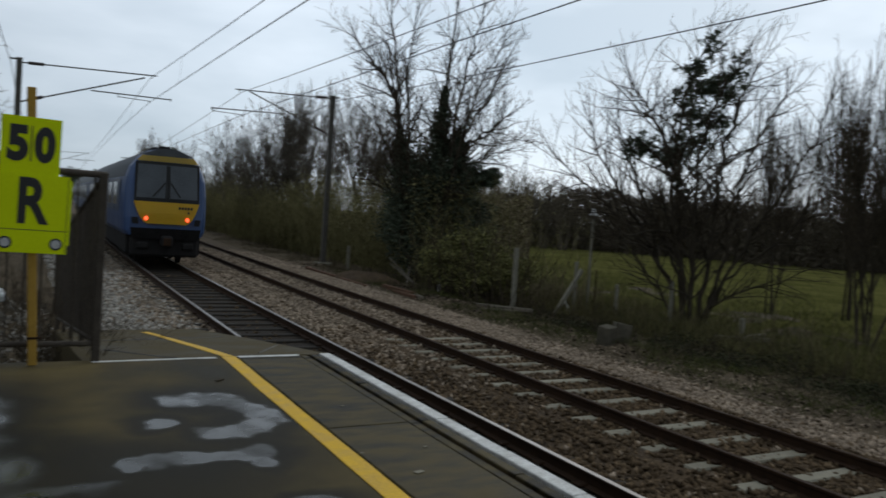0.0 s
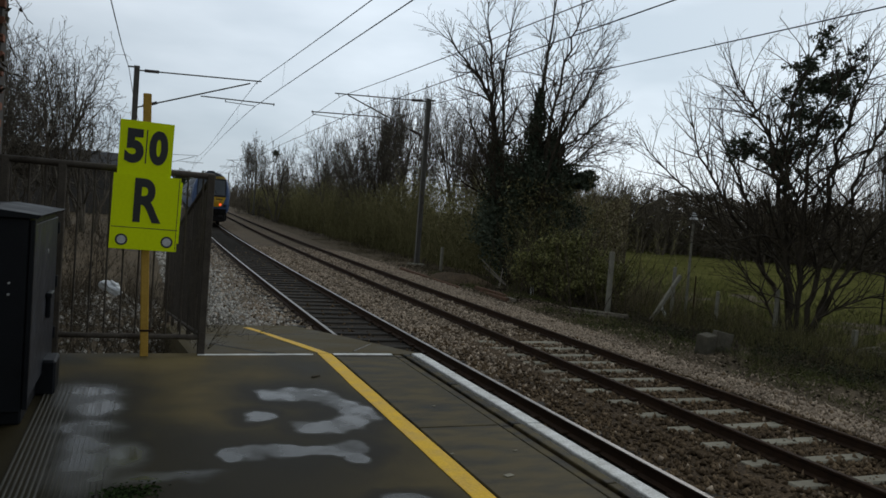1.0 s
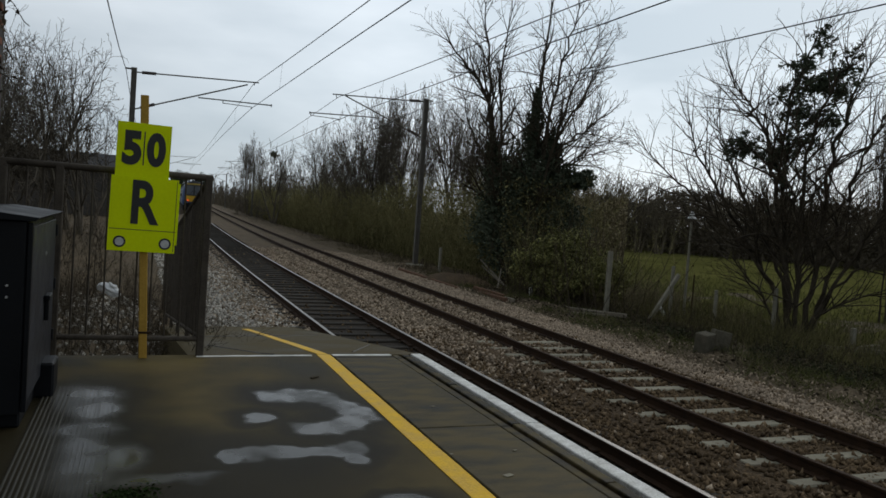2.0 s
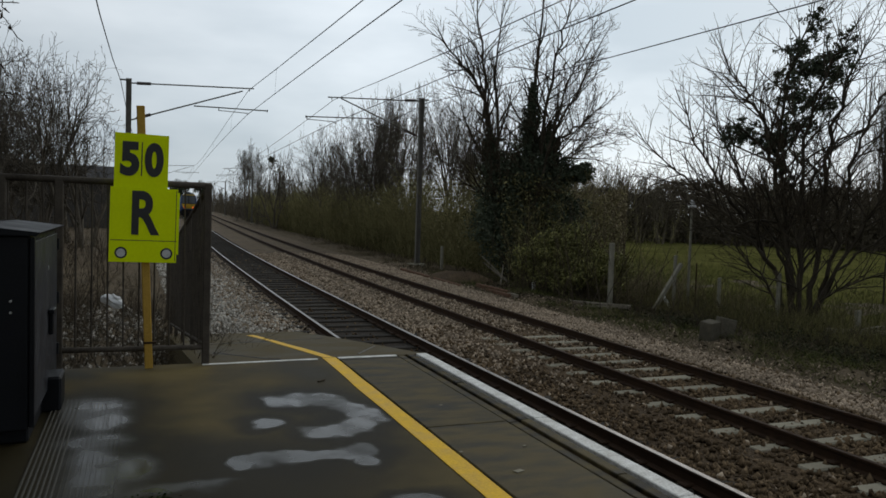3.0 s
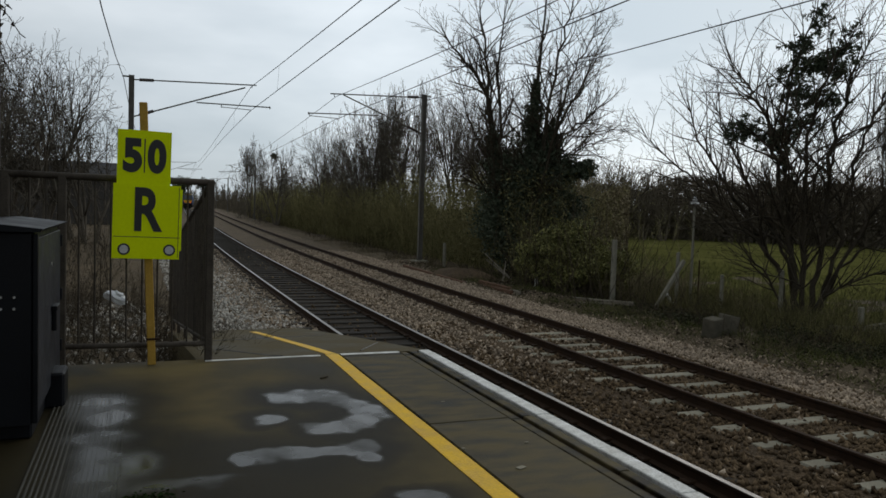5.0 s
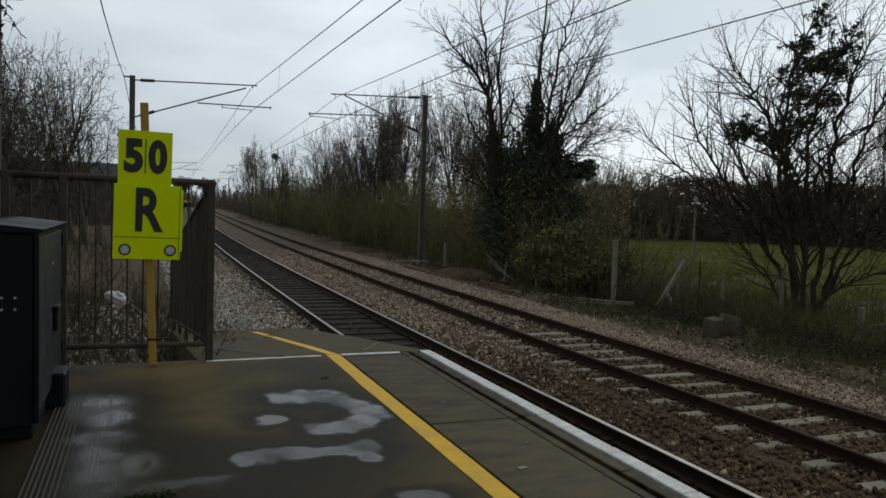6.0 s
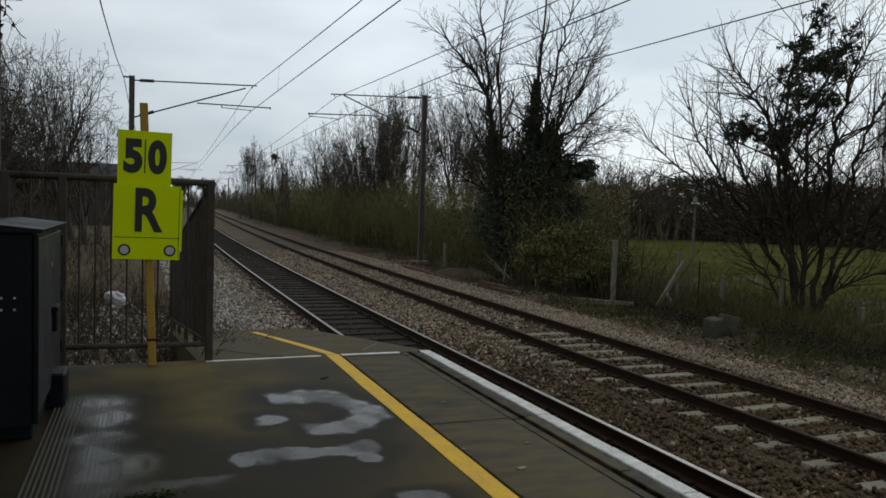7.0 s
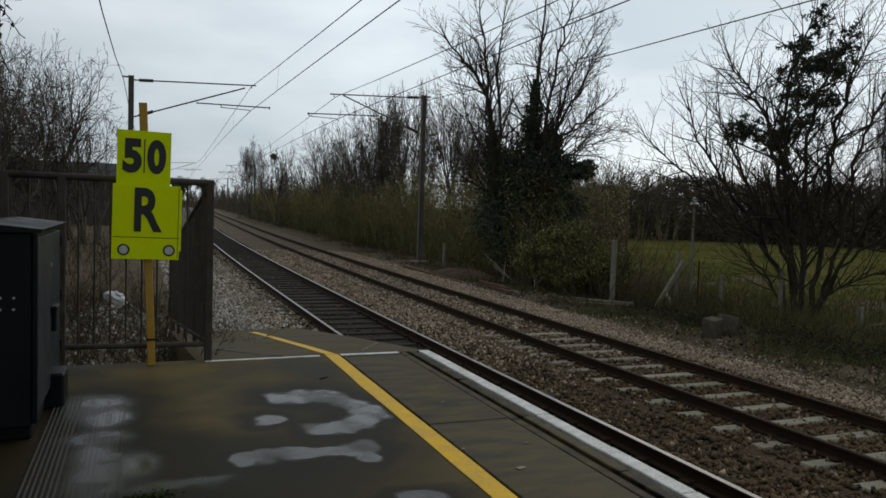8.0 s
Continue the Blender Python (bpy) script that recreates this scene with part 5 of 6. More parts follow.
def build_ivy_tree():
    limbs = [(0.17, ((0, 0, -0.1), (0.05, 0, 4), (0.1, 0.2, 7), (0.4, 0.3, 12.0))),
             (0.14, ((-0.7, 0.2, -0.1), (-1.5, 0.3, 3.5), (-1.8, 0.4, 7.6), (-2.8, 0.6, 9.0), (-4.0, 0.6, 10.3))),
             (0.10, ((-1.5, 0.3, 3.5), (-1.9, 0.5, 7.7), (-2.1, 0.3, 9.6), (-2.4, 0.2, 11.9))),
             (0.10, ((-0.6, -0.4, 0), (-1.3, -0.5, 5.6), (-1.5, -0.9, 8.4), (-1.2, -1.2, 11.2))),
             (0.10, ((0.2, -0.3, 0), (0.6, -0.3, 6.6), (1.0, -0.8, 9.4), (1.5, -1.2, 11.6))),
             (0.09, ((0.3, 0.3, 0), (1.0, 0.4, 6.4), (2.1, 0.8, 8.2), (2.7, 0.8, 9.8))),
             (0.08, ((0.4, 0, 1), (1.2, -0.2, 5.9), (2.2, -0.3, 6.7), (3.0, -0.5, 7.3))),
             (0.07, ((0.4, 0, 1), (1.4, 0.2, 5.2), (2.2, 0.4, 5.6), (3.0, 0.6, 5.9))),
             (0.07, ((0.1, 0.2, 2), (0.4, 1.0, 6.0), (0.3, 2.4, 8.6), (0.2, 3.0, 10.6))),
             (0.07, ((0.1, -0.2, 2), (0.9, -1.0, 6.2), (1.6, -2.4, 8.4), (2.3, -2.8, 9.8))),
             (0.06, ((-0.8, 0.2, 2), (-1.7, -0.6, 4.6), (-2.6, -0.9, 6.6), (-3.1, -1.0, 8.2)))]
    tree = limbed_tree("ivy_clad_tree", 15.3, 28.6, -1.3, "tall leafless tree with its lower half wrapped in dark ivy", 51, limbs, thin=0.0072, lift=0.07, pitch=0.36, ratio=(0.36, 0.66))
    rng = np.random.default_rng(52)
    lobes = [(0.0, 0, 1.4, 2.3, 1.8, 1.8), (-0.5, 0.1, 4.3, 1.5, 1.3, 1.5), (0.6, -0.2, 4.5, 1.5, 1.3, 1.2), (-0.8, 0.2, 3.0, 1.7, 1.4, 1.9), (0.8, -0.4, 3.2, 1.7, 1.4, 1.8), (0.0, 0, 4.7, 1.25, 1.1, 1.7), (1.5, -0.7, 2.6, 1.3, 1.1, 1.7), (0.1, 0.1, 6.3, 0.50, 0.50, 1.6), (0.8, -0.3, 5.6, 0.55, 0.5, 1.2), (2.0, -1.0, 4.6, 0.7, 0.6, 0.5), (0.15, 0.1, 7.6, 0.22, 0.22, 1.0), (-1.4, 0.5, 2.4, 1.1, 1.1, 1.9), (1.1, -0.5, 4.6, 1.0, 0.9, 1.0), (-1.2, 0.5, 4.6, 0.8, 0.7, 1.2), (-1.5, 0.7, 5.6, 0.3, 0.3, 0.8)]
    c = scatter_leaves(rng, 58000, lobes)
    c = c[c[:, 2] > -0.1]
    from_arrays("ivy", *leaves(rng, c, 0.062), IVY, tree, "dark green ivy leaves")


def build_clump_tree():
    limbs = [(0.085, ((-0.25, 0, 0), (-0.6, 0.2, 1.4), (-1.9, 0.3, 3.4), (-3.0, 0.4, 4.9), (-3.4, 0.4, 6.1))),
             (0.060, ((-0.6, 0.2, 1.4), (-2.2, -0.4, 3.2), (-3.4, -0.6, 4.2), (-4.6, -0.8, 5.4))),
             (0.070, ((-0.1, 0.2, 0), (-0.4, 0.3, 1.8), (-1.6, 0.8, 3.9), (-2.4, 1.2, 5.4), (-2.7, 1.3, 6.4))),
             (0.085, ((-0.1, -0.2, 0), (-0.3, -0.2, 2.0), (-0.8, -0.3, 4.4), (-1.1, -0.4, 5.7), (-1.6, -0.6, 6.5), (-2.1, -0.7, 7.2))),
             (0.090, ((0, 0.1, 0), (-0.4, 0.1, 2.5), (-0.7, 0, 5.0), (-0.5, 0, 7.4), (0.1, 0.1, 8.7))),
             (0.080, ((0.1, 0, 0), (0.0, -0.1, 2.5), (0.0, -0.2, 5.2), (0.5, -0.3, 7.2), (0.9, -0.3, 8.0))),
             (0.090, ((0.25, 0, 0), (0.55, 0, 2.2), (0.6, 0.1, 5.2), (1.0, 0.2, 6.8), (1.4, 0.3, 7.9))),
             (0.075, ((0.35, 0.1, 0), (0.9, 0.2, 1.6), (1.2, 0.4, 4.6), (1.8, 0.7, 6.2), (2.4, 0.9, 7.4))),
             (0.065, ((0.4, -0.1, 0), (1.0, -0.2, 1.5), (2.0, -0.4, 3.6), (3.0, -0.6, 5.4), (3.4, -0.7, 7.0))),
             (0.055, ((0.4, 0, 0.3), (1.2, 0.1, 1.7), (2.8, 0.3, 3.2), (4.4, 0.5, 4.8))),
             (0.040, ((0.4, -0.2, 0.2), (0.9, -0.3, 1.0), (2.2, -0.5, 1.4), (3.6, -0.7, 2.3))),
             (0.040, ((-0.3, -0.3, 0.1), (-0.9, -0.5, 1.3), (-2.0, -0.8, 2.4), (-3.2, -1.0, 3.5))),
             (0.045, ((0, 0.3, 0), (0.2, 0.8, 2.4), (0.3, 1.8, 4.8), (0.5, 2.6, 6.8))),
             (0.045, ((0, -0.3, 0), (0.1, -0.9, 2.2), (-0.2, -1.9, 4.4), (-0.3, -2.6, 6.2)))]
    tree = limbed_tree("many_stemmed_tree", 17.8, 16.5, -1.3, "leafless many-stemmed tree with clumps of dark ivy", 65, limbs, thin=0.0050, lift=0.05, pitch=0.36, ratio=(0.34, 0.62))
    rng = np.random.default_rng(62)
    far = np.array([17.8, 16.5]) / math.hypot(17.8, 16.5)
    c = []
    # ivy: across, height, half width, half height, sprays of leaves
    for u, h, ru, rh, n in ((0.15, 7.25, 0.62, 0.42, 60), (-0.35, 7.8, 0.35, 0.32, 14), (0.05, 8.45, 0.20, 0.35, 9), (0.85, 7.55, 0.28, 0.22, 9), (1.0, 8.15, 0.16, 0.15, 4), (-0.30, 6.3, 0.38, 0.50, 26), (0.35, 6.3, 0.42, 0.35, 20), (0.05, 5.45, 0.35, 0.25, 14), (-0.45, 5.6, 0.22, 0.3, 9), (-1.75, 5.35, 0.52, 0.30, 32), (-0.85, 5.05, 0.55, 0.30, 34), (-0.6, 4.3, 0.16, 0.6, 8), (-0.7, 7.0, 0.2, 0.25, 7), (0.75, 6.9, 0.2, 0.25, 7)):
        for _ in range(int(n * 1.7)):
            a = rng.normal(size=3) * (ru, 0.40 * ru + 0.12, rh) * 0.50
            start = np.array([far[1] * (u + a[0]) + far[0] * a[1], -far[0] * (u + a[0]) + far[1] * a[1], h + a[2]])
            d = rng.normal(size=3) + (0, 0, 0.5)
            d /= np.linalg.norm(d)
            t = rng.uniform(0, 1, 34)[:, None]
            c.append(start + d * t * rng.uniform(0.12, 0.34) + rng.normal(size=(34, 3)) * 0.055 * (1.3 - t))
    from_arrays("ivy", *leaves(rng, np.concatenate(c), 0.046), IVY, tree, "dark green ivy clumps")


def build_bush():
    rng = np.random.default_rng(71)
    bush = thing("evergreen_bush", 13.9, 22.6, -1.3, "olive-green overgrown bush beside the boundary fence", "bush")
    lobes = [(0.0, 0.2, 1.3, 1.3, 2.0, 1.0), (-0.4, 1.5, 1.1, 1.0, 1.4, 0.85), (0.3, -1.8, 0.95, 0.8, 1.1, 0.85), (-0.5, -0.4, 0.7, 1.0, 1.6, 0.7), (0.2, 0.6, 1.9, 0.8, 1.0, 0.50)]
    c = scatter_leaves(rng, 30000, lobes)
    c = c[(c[:, 2] > 0.0) & (rng.uniform(0, 1, len(c)) < 0.25 + 0.5 * c[:, 2])]
    tips = c[rng.integers(0, len(c), 420)]
    way = rng.normal(size=(420, 3)) * (0.5, 0.5, 0.35) + (0, 0, 0.4)
    c = np.concatenate([c] + [tips + way * t + rng.normal(size=(420, 3)) * 0.03 for t in np.linspace(0.1, 0.75, 12)])
    from_arrays("foliage", *leaves(rng, c, 0.050), BUSH, bush, "small olive-green leaves")
    seg = []
    for _ in range(260):
        a = rng.normal(size=3) * (0.8, 1.4, 0.1)
        d = rng.normal(size=3) * (0.5, 0.7, 0.3) + (0, 0, 1.0)
        seg.append((a[0], a[1], 0, a[0] + d[0] * 1.4, a[1] + d[1] * 1.6, d[2] * 2.1, 0.014, 0.004))
    tagged(from_arrays("stem_tangle", *tubes(seg, 4), TWIG, bush), kind="stuff")


def build_trees():
    build_ivy_tree()
    build_clump_tree()
    build_bush()
    spots = [(16.4, 57.5, 10.4), (17.2, 53.3, 11.5), (17.0, 48.0, 11.0), (18.9, 46.0, 11.0), (20.6, 47.5, 11.0), (16.2, 70.0, 10.4), (22.4, 44.0, 10.0), (16.0, 55.0, 10.6)]
    for i, (x, y, h) in enumerate(spots):
        bare_tree("bare_tree", x, y, -1.3, h, 3, "slender leafless tree behind the thicket", 80 + i, twig=HAZED_TWIG, lean=0.30, top=4, width=6.4, r=0.11, thin=0.0085, lift=0.05, group="trees behind the thicket", angle=(0.5, 0.95), spread=0.3, pitch=0.62)
    for i, (x, y, h, w) in enumerate([(16.4, 126, 12.6, 8.6), (14.6, 89, 9.6, 6.0), (21.0, 114, 10.2, 8.0), (22.8, 96, 9.4, 8.0), (19.8, 86, 8.6, 7.0), (25.2, 79, 9.6, 8.0), (22.0, 80.0, 8.8, 7.0), (18.3, 78.0, 9.0, 6.0)]):
        tree = bare_tree("bare_tree", x, y, -1.3, h, 3, "leafless tree rising from the distant thicket", 95 + i, twig=HAZED_TWIG, lean=0.6, top=4, width=w, r=0.13, thin=0.015, lift=0.0, group="distant lineside trees", spread=0.3, pitch=0.62, angle=(0.6, 1.1))
        if y == 89:
            rng = np.random.default_rng(9)
            part("bough", rodded((0, 0, 5.0), (-0.4, 0, 8.1), 0.06, 0.03, sides=6), HAZED_TWIG, tree)
            from_arrays("mistletoe", *leaves(rng, scatter_leaves(rng, 1800, [(-0.4, 0, 8.1, 0.42, 0.42, 0.42)]), 0.08), IVY, tree, "dark round ball of mistletoe")
    for i, (x, y, h) in enumerate([(-6.2, 38, 10.4), (-8.6, 40, 10.6), (-4.1, 41, 9.0), (-12.5, 38, 11.0), (-2.4, 42, 6.8), (-7.2, 46, 10.8), (-5.0, 43, 10.2), (-3.2, 45, 8.4), (-10.4, 44, 12.0)]):
        bare_tree("bare_tree", x, y, -1.0, h, 3, "leafless tree behind the platform", 110 + i, twig=HAZED_TWIG, lean=0.35, top=4, width=h * 0.85, r=0.12, thin=0.009, lift=0.02, group="trees behind the platform", spread=0.5, pitch=0.74, wobble=0.13, angle=(0.5, 1.05), ratio=(0.40, 0.72))
    for i, (x, y, h) in enumerate([(21.5, 13.2, 8.6), (23.5, 11.6, 9.0), (21.0, 10.6, 7.6), (25.5, 14.5, 8.8), (24.2, 18.5, 8.0), (19.5, 11.9, 7.0), (27.5, 10.0, 9.2), (26.5, 17.0, 8.8), (22.6, 8.0, 8.6)]):
        bare_tree("bare_tree", x, y, -1.3, h, 3, "thin leafless tree at the edge of the meadow", 120 + i, lean=0.3, top=3, width=3.8, r=0.05, thin=0.0055, lift=0.08, group="young trees by the meadow", angle=(0.4, 0.85), spread=0.4, pitch=0.40)
    for i in range(14):
        a = radians(31 + i * 3.6)
        r = 92 + 6 * math.sin(i * 2.3)
        bare_tree("bare_tree", r * math.sin(a), r * math.cos(a), -1.3, 8.8 + 1.2 * math.sin(i * 1.7), 3, "leafless tree in the far woodland", 140 + i, lean=0.35, top=3, width=9.5, r=0.16, thin=0.02, twig=HAZED_WOODS, group="trees of the far woodland", spread=0.8, pitch=0.9)
    for i in range(7):
        a = radians(29.0 + 1.5 * i)
        bare_tree("bare_tree", 84 * math.sin(a), 84 * math.cos(a), -1.3, 9.4 + 0.9 * math.sin(i * 2.1), 3, "tall leafless tree in the far woodland", 170 + i, lean=0.5, top=3, width=8.0, r=0.14, thin=0.018, twig=HAZED_WOODS, lift=0.0, group="trees of the far woodland", spread=0.6, pitch=0.8, angle=(0.6, 1.1))
    for i, (x, y, h, w) in enumerate([(7.5, 160, 7.7, 1.9), (11.9, 160, 7.6, 1.7)]):
        tree = thing("evergreen_tree", x, y, -1.3, "small dark round-topped evergreen far along the line", "tree", "distant evergreens")
        rng = np.random.default_rng(160 + i)
        part("trunk", rodded((0, 0, -0.2), (0, 0, h - 2.0), 0.16, 0.08, sides=7), BARK, tree)
        from_arrays("foliage", *leaves(rng, scatter_leaves(rng, 2600, [(0, 0, h - 1.3, w, w, 1.2), (-0.8, 0, h - 1.8, w * 0.7, w, 1.1), (0.7, 0, h - 1.9, w * 0.8, w, 1.3), (0, 0, h - 3.0, w * 0.6, w * 0.6, 1.6)]), 0.16), IVY, tree, "dark evergreen foliage")


# ---- lineside things ----
def concrete_post(x, y, h, label, rx=0.0, ry=0.0, w=0.06, material=None):
    post = thing("fence_post", x, y, -1.32, label, "post", "boundary fence posts", rx=rx, ry=ry)
    part("shaft", boxed(-w, w, -w, w, 0, h, bevel=0.014), material or POST_CONCRETE, post)
    for z in (0.35, 0.75, 1.1):
        if z < h - 0.1:
            part("wire_staple", boxed(-w - 0.012, -w + 0.002, -0.01, 0.01, h * z / 1.5, h * z / 1.5 + 0.02), RAIL_RUST, post)
    return post


def build_lineside():
    concrete_post(13.5, 19.6, 2.02, "tall pale concrete fence post beside the bush", w=0.065)
    concrete_post(14.25, 18.5, 1.78, "leaning concrete fence strut", rx=0, ry=34, w=0.055)
    concrete_post(15.35, 18.9, 1.7, "weathered concrete fence post", w=0.045)
    concrete_post(15.75, 18.4, 1.5, "thin rusty steel fence post", w=0.02, material=RAIL_RUST)
    concrete_post(16.2, 17.9, 1.1, "short pale concrete fence post", w=0.045)
    concrete_post(17.2, 16.6, 1.35, "weathered concrete fence post under the tree", w=0.05)
    concrete_post(17.25, 14.0, 0.62, "stubby pale concrete post in the grass", w=0.06)
    concrete_post(16.6, 9.3, 0.75, "stubby pale concrete post in the grass", w=0.065)
    concrete_post(19.9, 38.0, 1.4, "weathered concrete fence post", w=0.06)
    board = thing("broken_board", 15.3, 18.9, -1.32, "pale broken board leaning by the strut", "board", ry=-38)
    part("plank", boxed(-0.05, 0.05, -0.02, 0.02, 0.1, 0.62, bevel=0.006), WHITE_LINE, board)
    for i, (x, y, s, rz) in enumerate(((11.80, 13.30, 0.32, 18), (12.36, 13.50, 0.32, -22))):
        blk = thing("concrete_block", x, y, -1.33, "mossy concrete block half sunk in the bank", "block", "concrete blocks", rz=rz, rx=6 - 10 * i, ry=-3 + 14 * i)
        part("mass", boxed(-s * 0.62, s * 0.62, -s * 0.45, s * 0.45, 0, 0.60 + 0.02 * i, bevel=0.018), DARK_CONCRETE, blk)
    rng = random.Random(6)
    for i, (x, y, z, l, rz, m) in enumerate(((11.15, 22.9, -1.19, 2.8, 84, RUST_STEEL), (11.4, 22.6, -1.19, 2.6, 80, OLD_WOOD), (11.3, 23.4, -1.12, 2.4, 90, RUST_STEEL), (13.1, 19.6, -1.22, 2.1, -62, OLD_WOOD), (12.9, 20.0, -1.25, 1.7, -75, OLD_WOOD), (12.6, 19.2, -1.26, 1.2, -20, OLD_WOOD), (16.8, 13.6, -1.22, 1.5, -30, OLD_WOOD), (17.6, 13.8, -1.2, 1.3, 20, OLD_WOOD), (10.9, 28.5, -1.2, 6.5, 91, RUST_STEEL))):
        beam = thing("scrap_beam", x, y, z, "rusty length of scrap steel lying by the track" if m is RUST_STEEL else "grey weathered timber lying on the bank", "beam", "scrap beams", rz=rz, ry=rng.uniform(-3, 3))
        part("length", boxed(-l / 2, l / 2, -0.06, 0.06, -0.03, 0.09, bevel=0.012), m, beam)
    nrng = np.random.default_rng(77)
    heap = thing("soil_heap", 12.0, 27.8, -1.32, "low heap of bare brown soil beside the mast", "heap")
    bm = bmesh.new()
    bmesh.ops.create_icosphere(bm, subdivisions=4, radius=1.0)
    for v in bm.verts:
        f = max(0.0, v.co.z)
        v.co = Vector((v.co.x * 1.3, v.co.y * 1.6, f * 0.42 + 0.10 * noise.noise(v.co * 2.5) * (f > 0)))
    part("mound", bm, BALLAST, heap, smooth=True)
    n = 13000
    y = 3.0 + 34 * nrng.uniform(0, 1, n) ** 1.3
    x = np.array([far_track(v)[0] for v in y]) + 1.4 + nrng.gamma(1.8, 0.48, n)
    octa = np.array([(1, 0, 0), (-1, 0, 0), (0, 1, 0), (0, -1, 0), (0, 0, 1), (0, 0, -1)], float)
    tri = np.array([(0, 2, 4), (2, 1, 4), (1, 3, 4), (3, 0, 4), (2, 0, 5), (1, 2, 5), (3, 1, 5), (0, 3, 5)])
    v = octa[None] * nrng.uniform(0.015, 0.042, (n, 1, 1)) * nrng.uniform(0.5, 1.3, (n, 6, 1))
    z = np.array([ground_height(a, c) for a, c in zip(x, y)])
    u = x - np.array([far_track(q)[0] for q in y])
    z = np.maximum(z, np.interp(u, [1.35, 1.9, 2.7, 3.5, 3.6], [-1.10, -1.15, -1.20, -1.31, -9]))
    v += np.stack([x, y, z + 0.008], 1)[:, None]
    f = (np.arange(n) * 6)[:, None, None] + tri[None]
    tagged(from_arrays("bank_stones", v.reshape(-1, 3), f.reshape(-1, 3), PALE_STONE), "spilled brown ballast stones on the bank", "stones", kind="stuff")
    n = 4000
    y = nrng.uniform(3, 34, n)
    x = np.array([far_track(v)[0] for v in y]) + 3.0 + nrng.gamma(2.0, 1.1, n)
    z = np.array([ground_height(a, c) for a, c in zip(x, y)])
    tagged(from_arrays("leaf_litter", *leaves(nrng, np.stack([x, y, z + 0.02], 1), 0.05, 0.7), TWIG), "dark brown dead leaves on the bank", "leaves", kind="stuff")
    n = 24000
    y = nrng.uniform(4, 19, n)
    x = np.array([far_track(v)[0] for v in y]) + 4.3 + nrng.gamma(2.0, 1.1, n)
    bump = np.array([max(0.0, noise.noise((a * 0.8, c * 0.8, 5)) + 0.25) for a, c in zip(x, y)])
    z = np.array([ground_height(a, c) for a, c in zip(x, y)]) + bump * nrng.uniform(0, 0.45, n)
    keep = (bump > 0.05) & (np.hypot(x - 12.1, y - 13.3) > 0.75)
    tagged(from_arrays("ground_cover", *leaves(nrng, np.stack([x, y, z + 0.02], 1)[keep], 0.032, 0.4), LOW_GREEN), "dark low ground cover plants on the bank", "plants", kind="stuff")
    n = 15000
    y = nrng.uniform(4, 30, n)
    x = np.array([far_track(v)[0] for v in y]) + 2.9 + nrng.gamma(2.2, 1.2, n)
    tuft = np.array([noise.noise((a * 0.6, c * 0.6, 12)) for a, c in zip(x, y)]) > -0.08
    x, y = x[tuft], y[tuft]
    p = np.stack([x, y, [ground_height(a, c) - 0.02 for a, c in zip(x, y)]], 1)
    d = (nrng.normal(size=p.shape) * (0.10, 0.10, 0.03) + (0, 0, 0.10)) * nrng.uniform(0.5, 1.7, (len(p), 1))
    blades = np.concatenate([p, p + d, np.full((len(p), 1), 0.009), np.full((len(p), 1), 0.002)], 1)
    tagged(from_arrays("bank_grass", *tubes(blades, 3), GRASS_BLADE), "short olive-green grass tufts on the bank", "grass", kind="stuff")
    peg = thing("marker_peg", 13.3, 24.1, -1.3, "small white marker peg by the bush", "peg")
    part("stake", boxed(-0.05, 0.05, -0.05, 0.05, 0, 0.42, bevel=0.01), WHITE_LINE, peg)
    concrete_post(13.1, 32.6, 1.2, "weathered concrete fence post by the thicket", w=0.06)
    for x0, y0, x1, y1, h in ((13.9, 27.2, 13.2, 28.4, 1.0), (13.8, 27.0, 12.9, 27.6, 0.8), (13.2, 26.6, 13.9, 27.8, 0.7)):
        stick = thing("fallen_branch", x0, y0, -1.3, "grey fallen branch propped in the brambles", "branch", "fallen branches")
        part("limb", rodded((0, 0, 0), (x1 - x0, y1 - y0, h), 0.045, 0.02, sides=7), OLD_WOOD, stick)
    lamp = thing("garden_lamp", 15.86, 18.87, -1.3, "white lamp head on a thin grey post by the fence", "lamp")
    part("pole", rodded((0, 0, 0), (0, 0, 3.2), 0.045, 0.035, sides=8), POST_CONCRETE, lamp)
    head = part("shade", rodded((0, 0, 3.18), (0, 0, 3.34), 0.13, 0.06, sides=14), LAMP_WHITE, lamp, "white enamel lamp head")
    part("cap", rodded((0, 0, 3.34), (0, 0, 3.41), 0.06, 0.03, sides=10), LAMP_WHITE, head)
    bag = thing("litter_bag", -0.26, 10.2, 0.27, "crumpled white plastic bag caught in the brambles", "litter")
    bm = bmesh.new()
    bmesh.ops.create_icosphere(bm, subdivisions=3, radius=0.125)
    for v in bm.verts:
        v.co = Vector((v.co.x * (1.1 - 4.0 * max(0.0, v.co.z)), v.co.y * 0.4, v.co.z * 0.55 - 0.25 * v.co.x)) * (1 + 0.8 * noise.noise(v.co * 12))
    part("bag", bm, PLASTIC, bag)
    rng2 = np.random.default_rng(78)
    n = 8000
    x = np.where(np.arange(n) < 1500, rng2.uniform(-3.0, 0.5, n), rng2.uniform(0.7, 3.25, n))
    y = np.where(np.arange(n) < 1500, rng2.uniform(8.5, 19, n), 13.6 + 26 * rng2.uniform(0, 1, n) ** 1.6)
    octa = np.array([(1, 0, 0), (-1, 0, 0), (0, 1, 0), (0, -1, 0), (0, 0, 1), (0, 0, -1)], float)
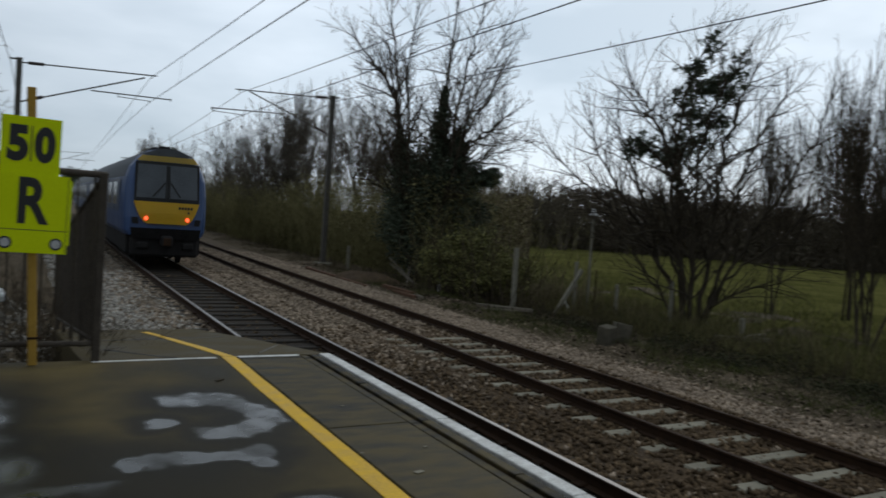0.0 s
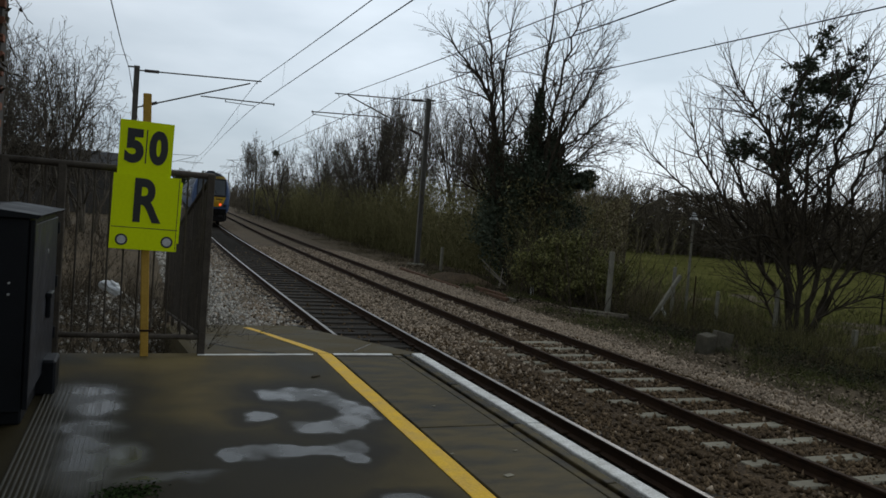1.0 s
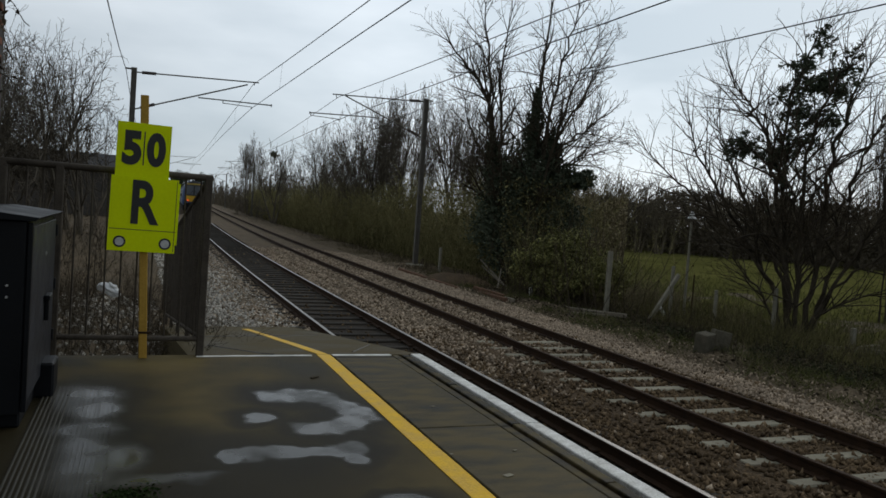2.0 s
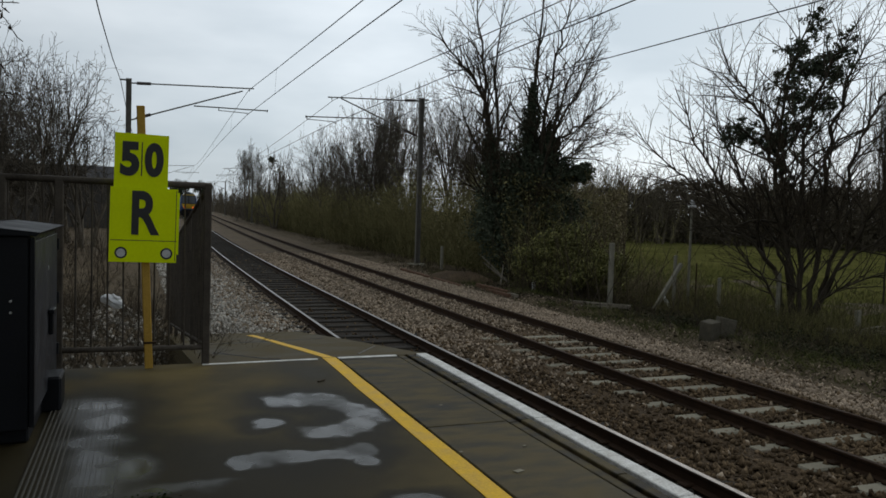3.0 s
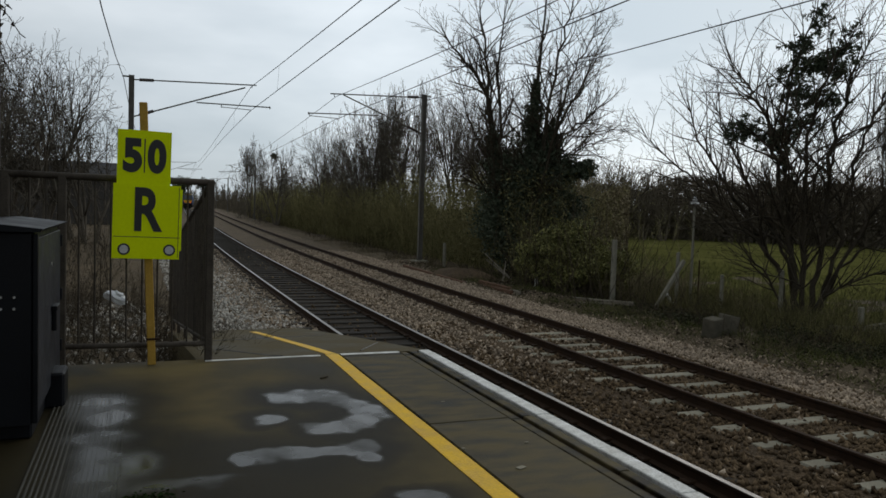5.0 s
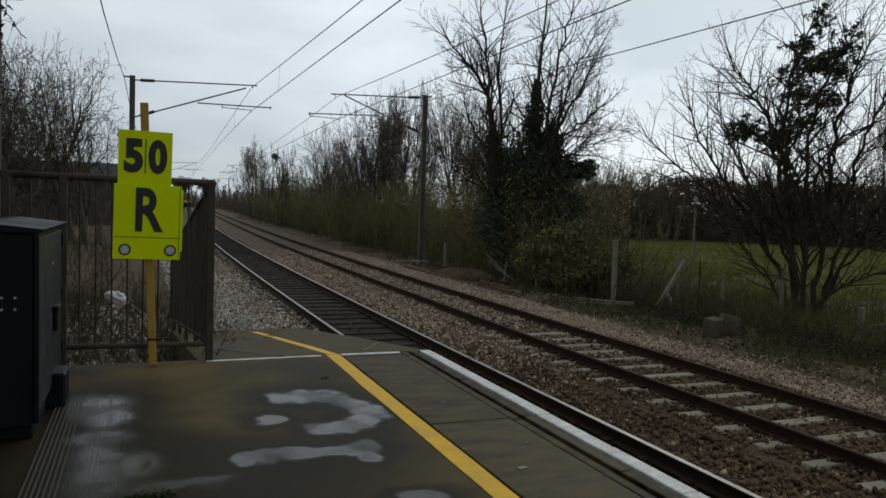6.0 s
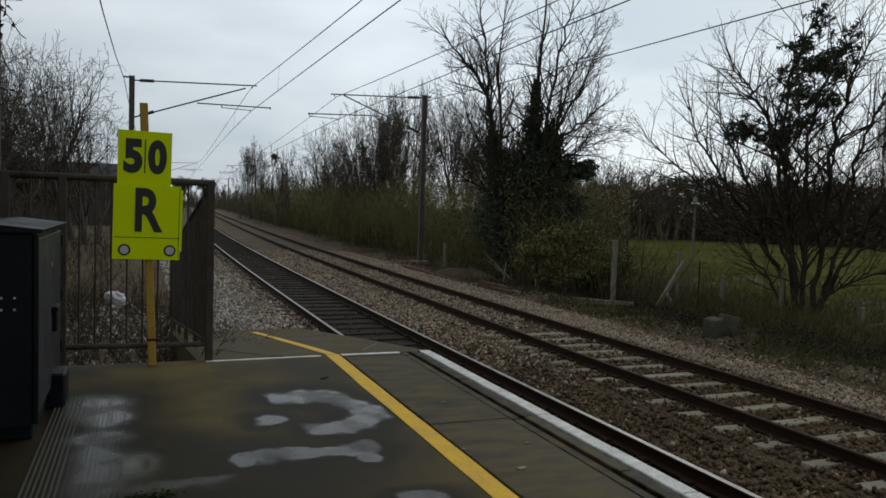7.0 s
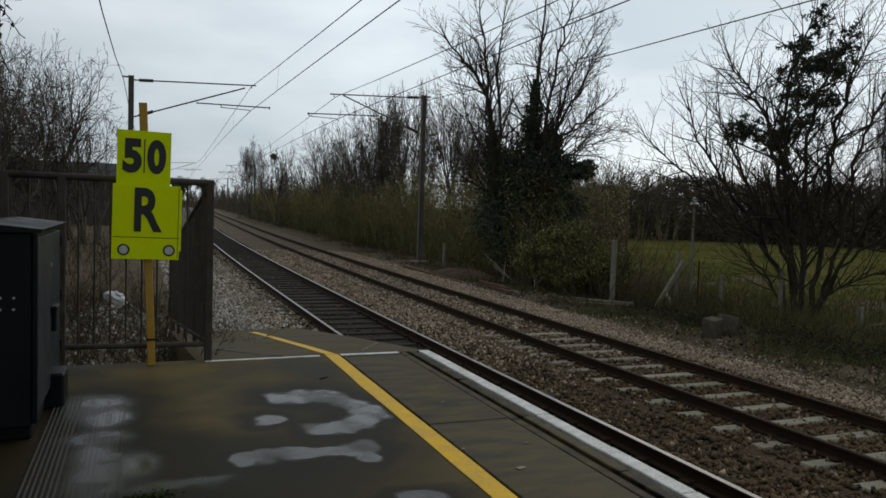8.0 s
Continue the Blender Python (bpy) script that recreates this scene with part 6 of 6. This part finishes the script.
    tri = np.array([(0, 2, 4), (2, 1, 4), (1, 3, 4), (3, 0, 4), (2, 0, 5), (1, 2, 5), (3, 1, 5), (0, 3, 5)])
    size = rng2.uniform(0.02, 0.06, (n, 1, 1))
    v = octa[None] * size * rng2.uniform(0.6, 1.3, (n, 6, 1))
    z = np.array([max(ground_height(a, b), -1.13 if a > 0.6 else -9) for a, b in zip(x, y)])
    v += np.stack([x, y, z + 0.01], 1)[:, None]
    f = (np.arange(n) * 6)[:, None, None] + tri[None]
    tagged(from_arrays("pale_stones", v.reshape(-1, 3), f.reshape(-1, 3), RUBBLE), "pale stones and rubble behind the railing", "stones", kind="stuff")
    n = 420
    seg = rng2.normal(size=(n, 3)) * (0.07, 0.05, 0.004) + (0.02, 3.98, 0.008)
    tagged(from_arrays("moss_patch", *leaves(rng2, seg, 0.012, 0.6), MOSS), "small bright green moss patch on the platform", "moss", kind="stuff")
    leaf = thing("fallen_leaf", 1.49, 6.43, 0.004, "curled dark dead leaf lying on the platform", "leaf", rz=40)
    part("blade", boxed(-0.05, 0.05, -0.012, 0.012, 0, 0.01, bevel=0.004), TWIG, leaf)
    for x, y, s in ((2.09, 3.88, 0.03), (2.2, 5.4, 0.015), (1.9, 4.3, 0.012), (2.35, 4.3, 0.014)):
        paper = thing("paper_scrap", x, y, 0.003, "small flattened scrap of pale paper on the platform", "litter", "paper scraps", rz=20)
        part("scrap", boxed(-s, s, -s * 0.6, s * 0.6, 0, 0.003), CONCRETE, paper)
    # a roof beyond the trees
    house = thing("distant_house", -6.0, 70.0, -1.0, "low house with a dark slate roof beyond the trees", "house")
    part("wall", boxed(-5.0, 4.3, 0, 6, 0, 4.0), MORTAR, house)
    bm = bmesh.new()
    a = [bm.verts.new(p) for p in ((-5.3, -0.4, 3.9), (4.6, -0.4, 3.9), (4.6, 6.4, 3.9), (-5.3, 6.4, 3.9), (-5.3, 3, 5.5), (4.6, 3, 5.5))]
    for q in ((0, 1, 5, 4), (2, 3, 4, 5), (1, 2, 5), (3, 0, 4), (0, 3, 2, 1)):
        bm.faces.new([a[i] for i in q])
    part("roof", bm, ROOF_SLATE, house, "dark slate roof")


build_ground()
build_field()
build_ballast()
build_track("near_railway_track", near_track, "rusty railway track with dark timber sleepers", TIMBER, -1.085, 3.0, 74.4, True, 103)
build_track("far_railway_track", far_track, "rusty railway track with pale concrete sleepers", CONCRETE, -1.082, 12.68 - 0.68 * 20, 12.68 + 0.68 * 2, False, 23)
platform = build_platform()
build_ribbed_mat()
build_fence()
build_sign()
build_cabinet()
build_corner_house()
build_overhead()
cars = [build_car("blue diesel train carriage with yellow cab end and red tail lamps", True),
        build_car("blue diesel train carriage with dark windows", False),
        build_car("blue diesel train carriage with dark windows", False)]
build_thickets()
build_trees()
build_lineside()
build_platform_pieces(platform)


# ---- what moves ----
TAIL = [(0.0, 27.9), (0.2, 34.2), (0.4, 40.8), (0.6, 47.5), (0.8, 54.4), (1.0, 61.5), (1.2, 69.2), (1.35, 75.6), (1.5, 82.2), (1.7, 90.4), (2.1, 105.0), (2.5, 117.8),
        (2.8, 127.0), (3.2, 140.0), (3.5, 151.0), (4.0, 170.5), (4.5, 190.5), (5.0, 211.0), (5.4, 227.0), (5.8, 242.0), (6.2, 256.5), (6.6, 270.5), (7.0, 284.0), (7.5, 299.0), (8.0, 313.0)]


def motions():
    for i, car in enumerate(cars):
        rows = []
        for t, y in TAIL:
            y0 = y + i * (CAR + 0.5)
            x, h = near_track(y0)
            x1, h1 = near_track(y0 + CAR)
            turn = math.atan2(x1 - x, CAR)
            rows.append((t, pose(x, y0, RAIL_Z, 0, 0, -math.degrees(turn))))
        walk(car, rows)


motions()
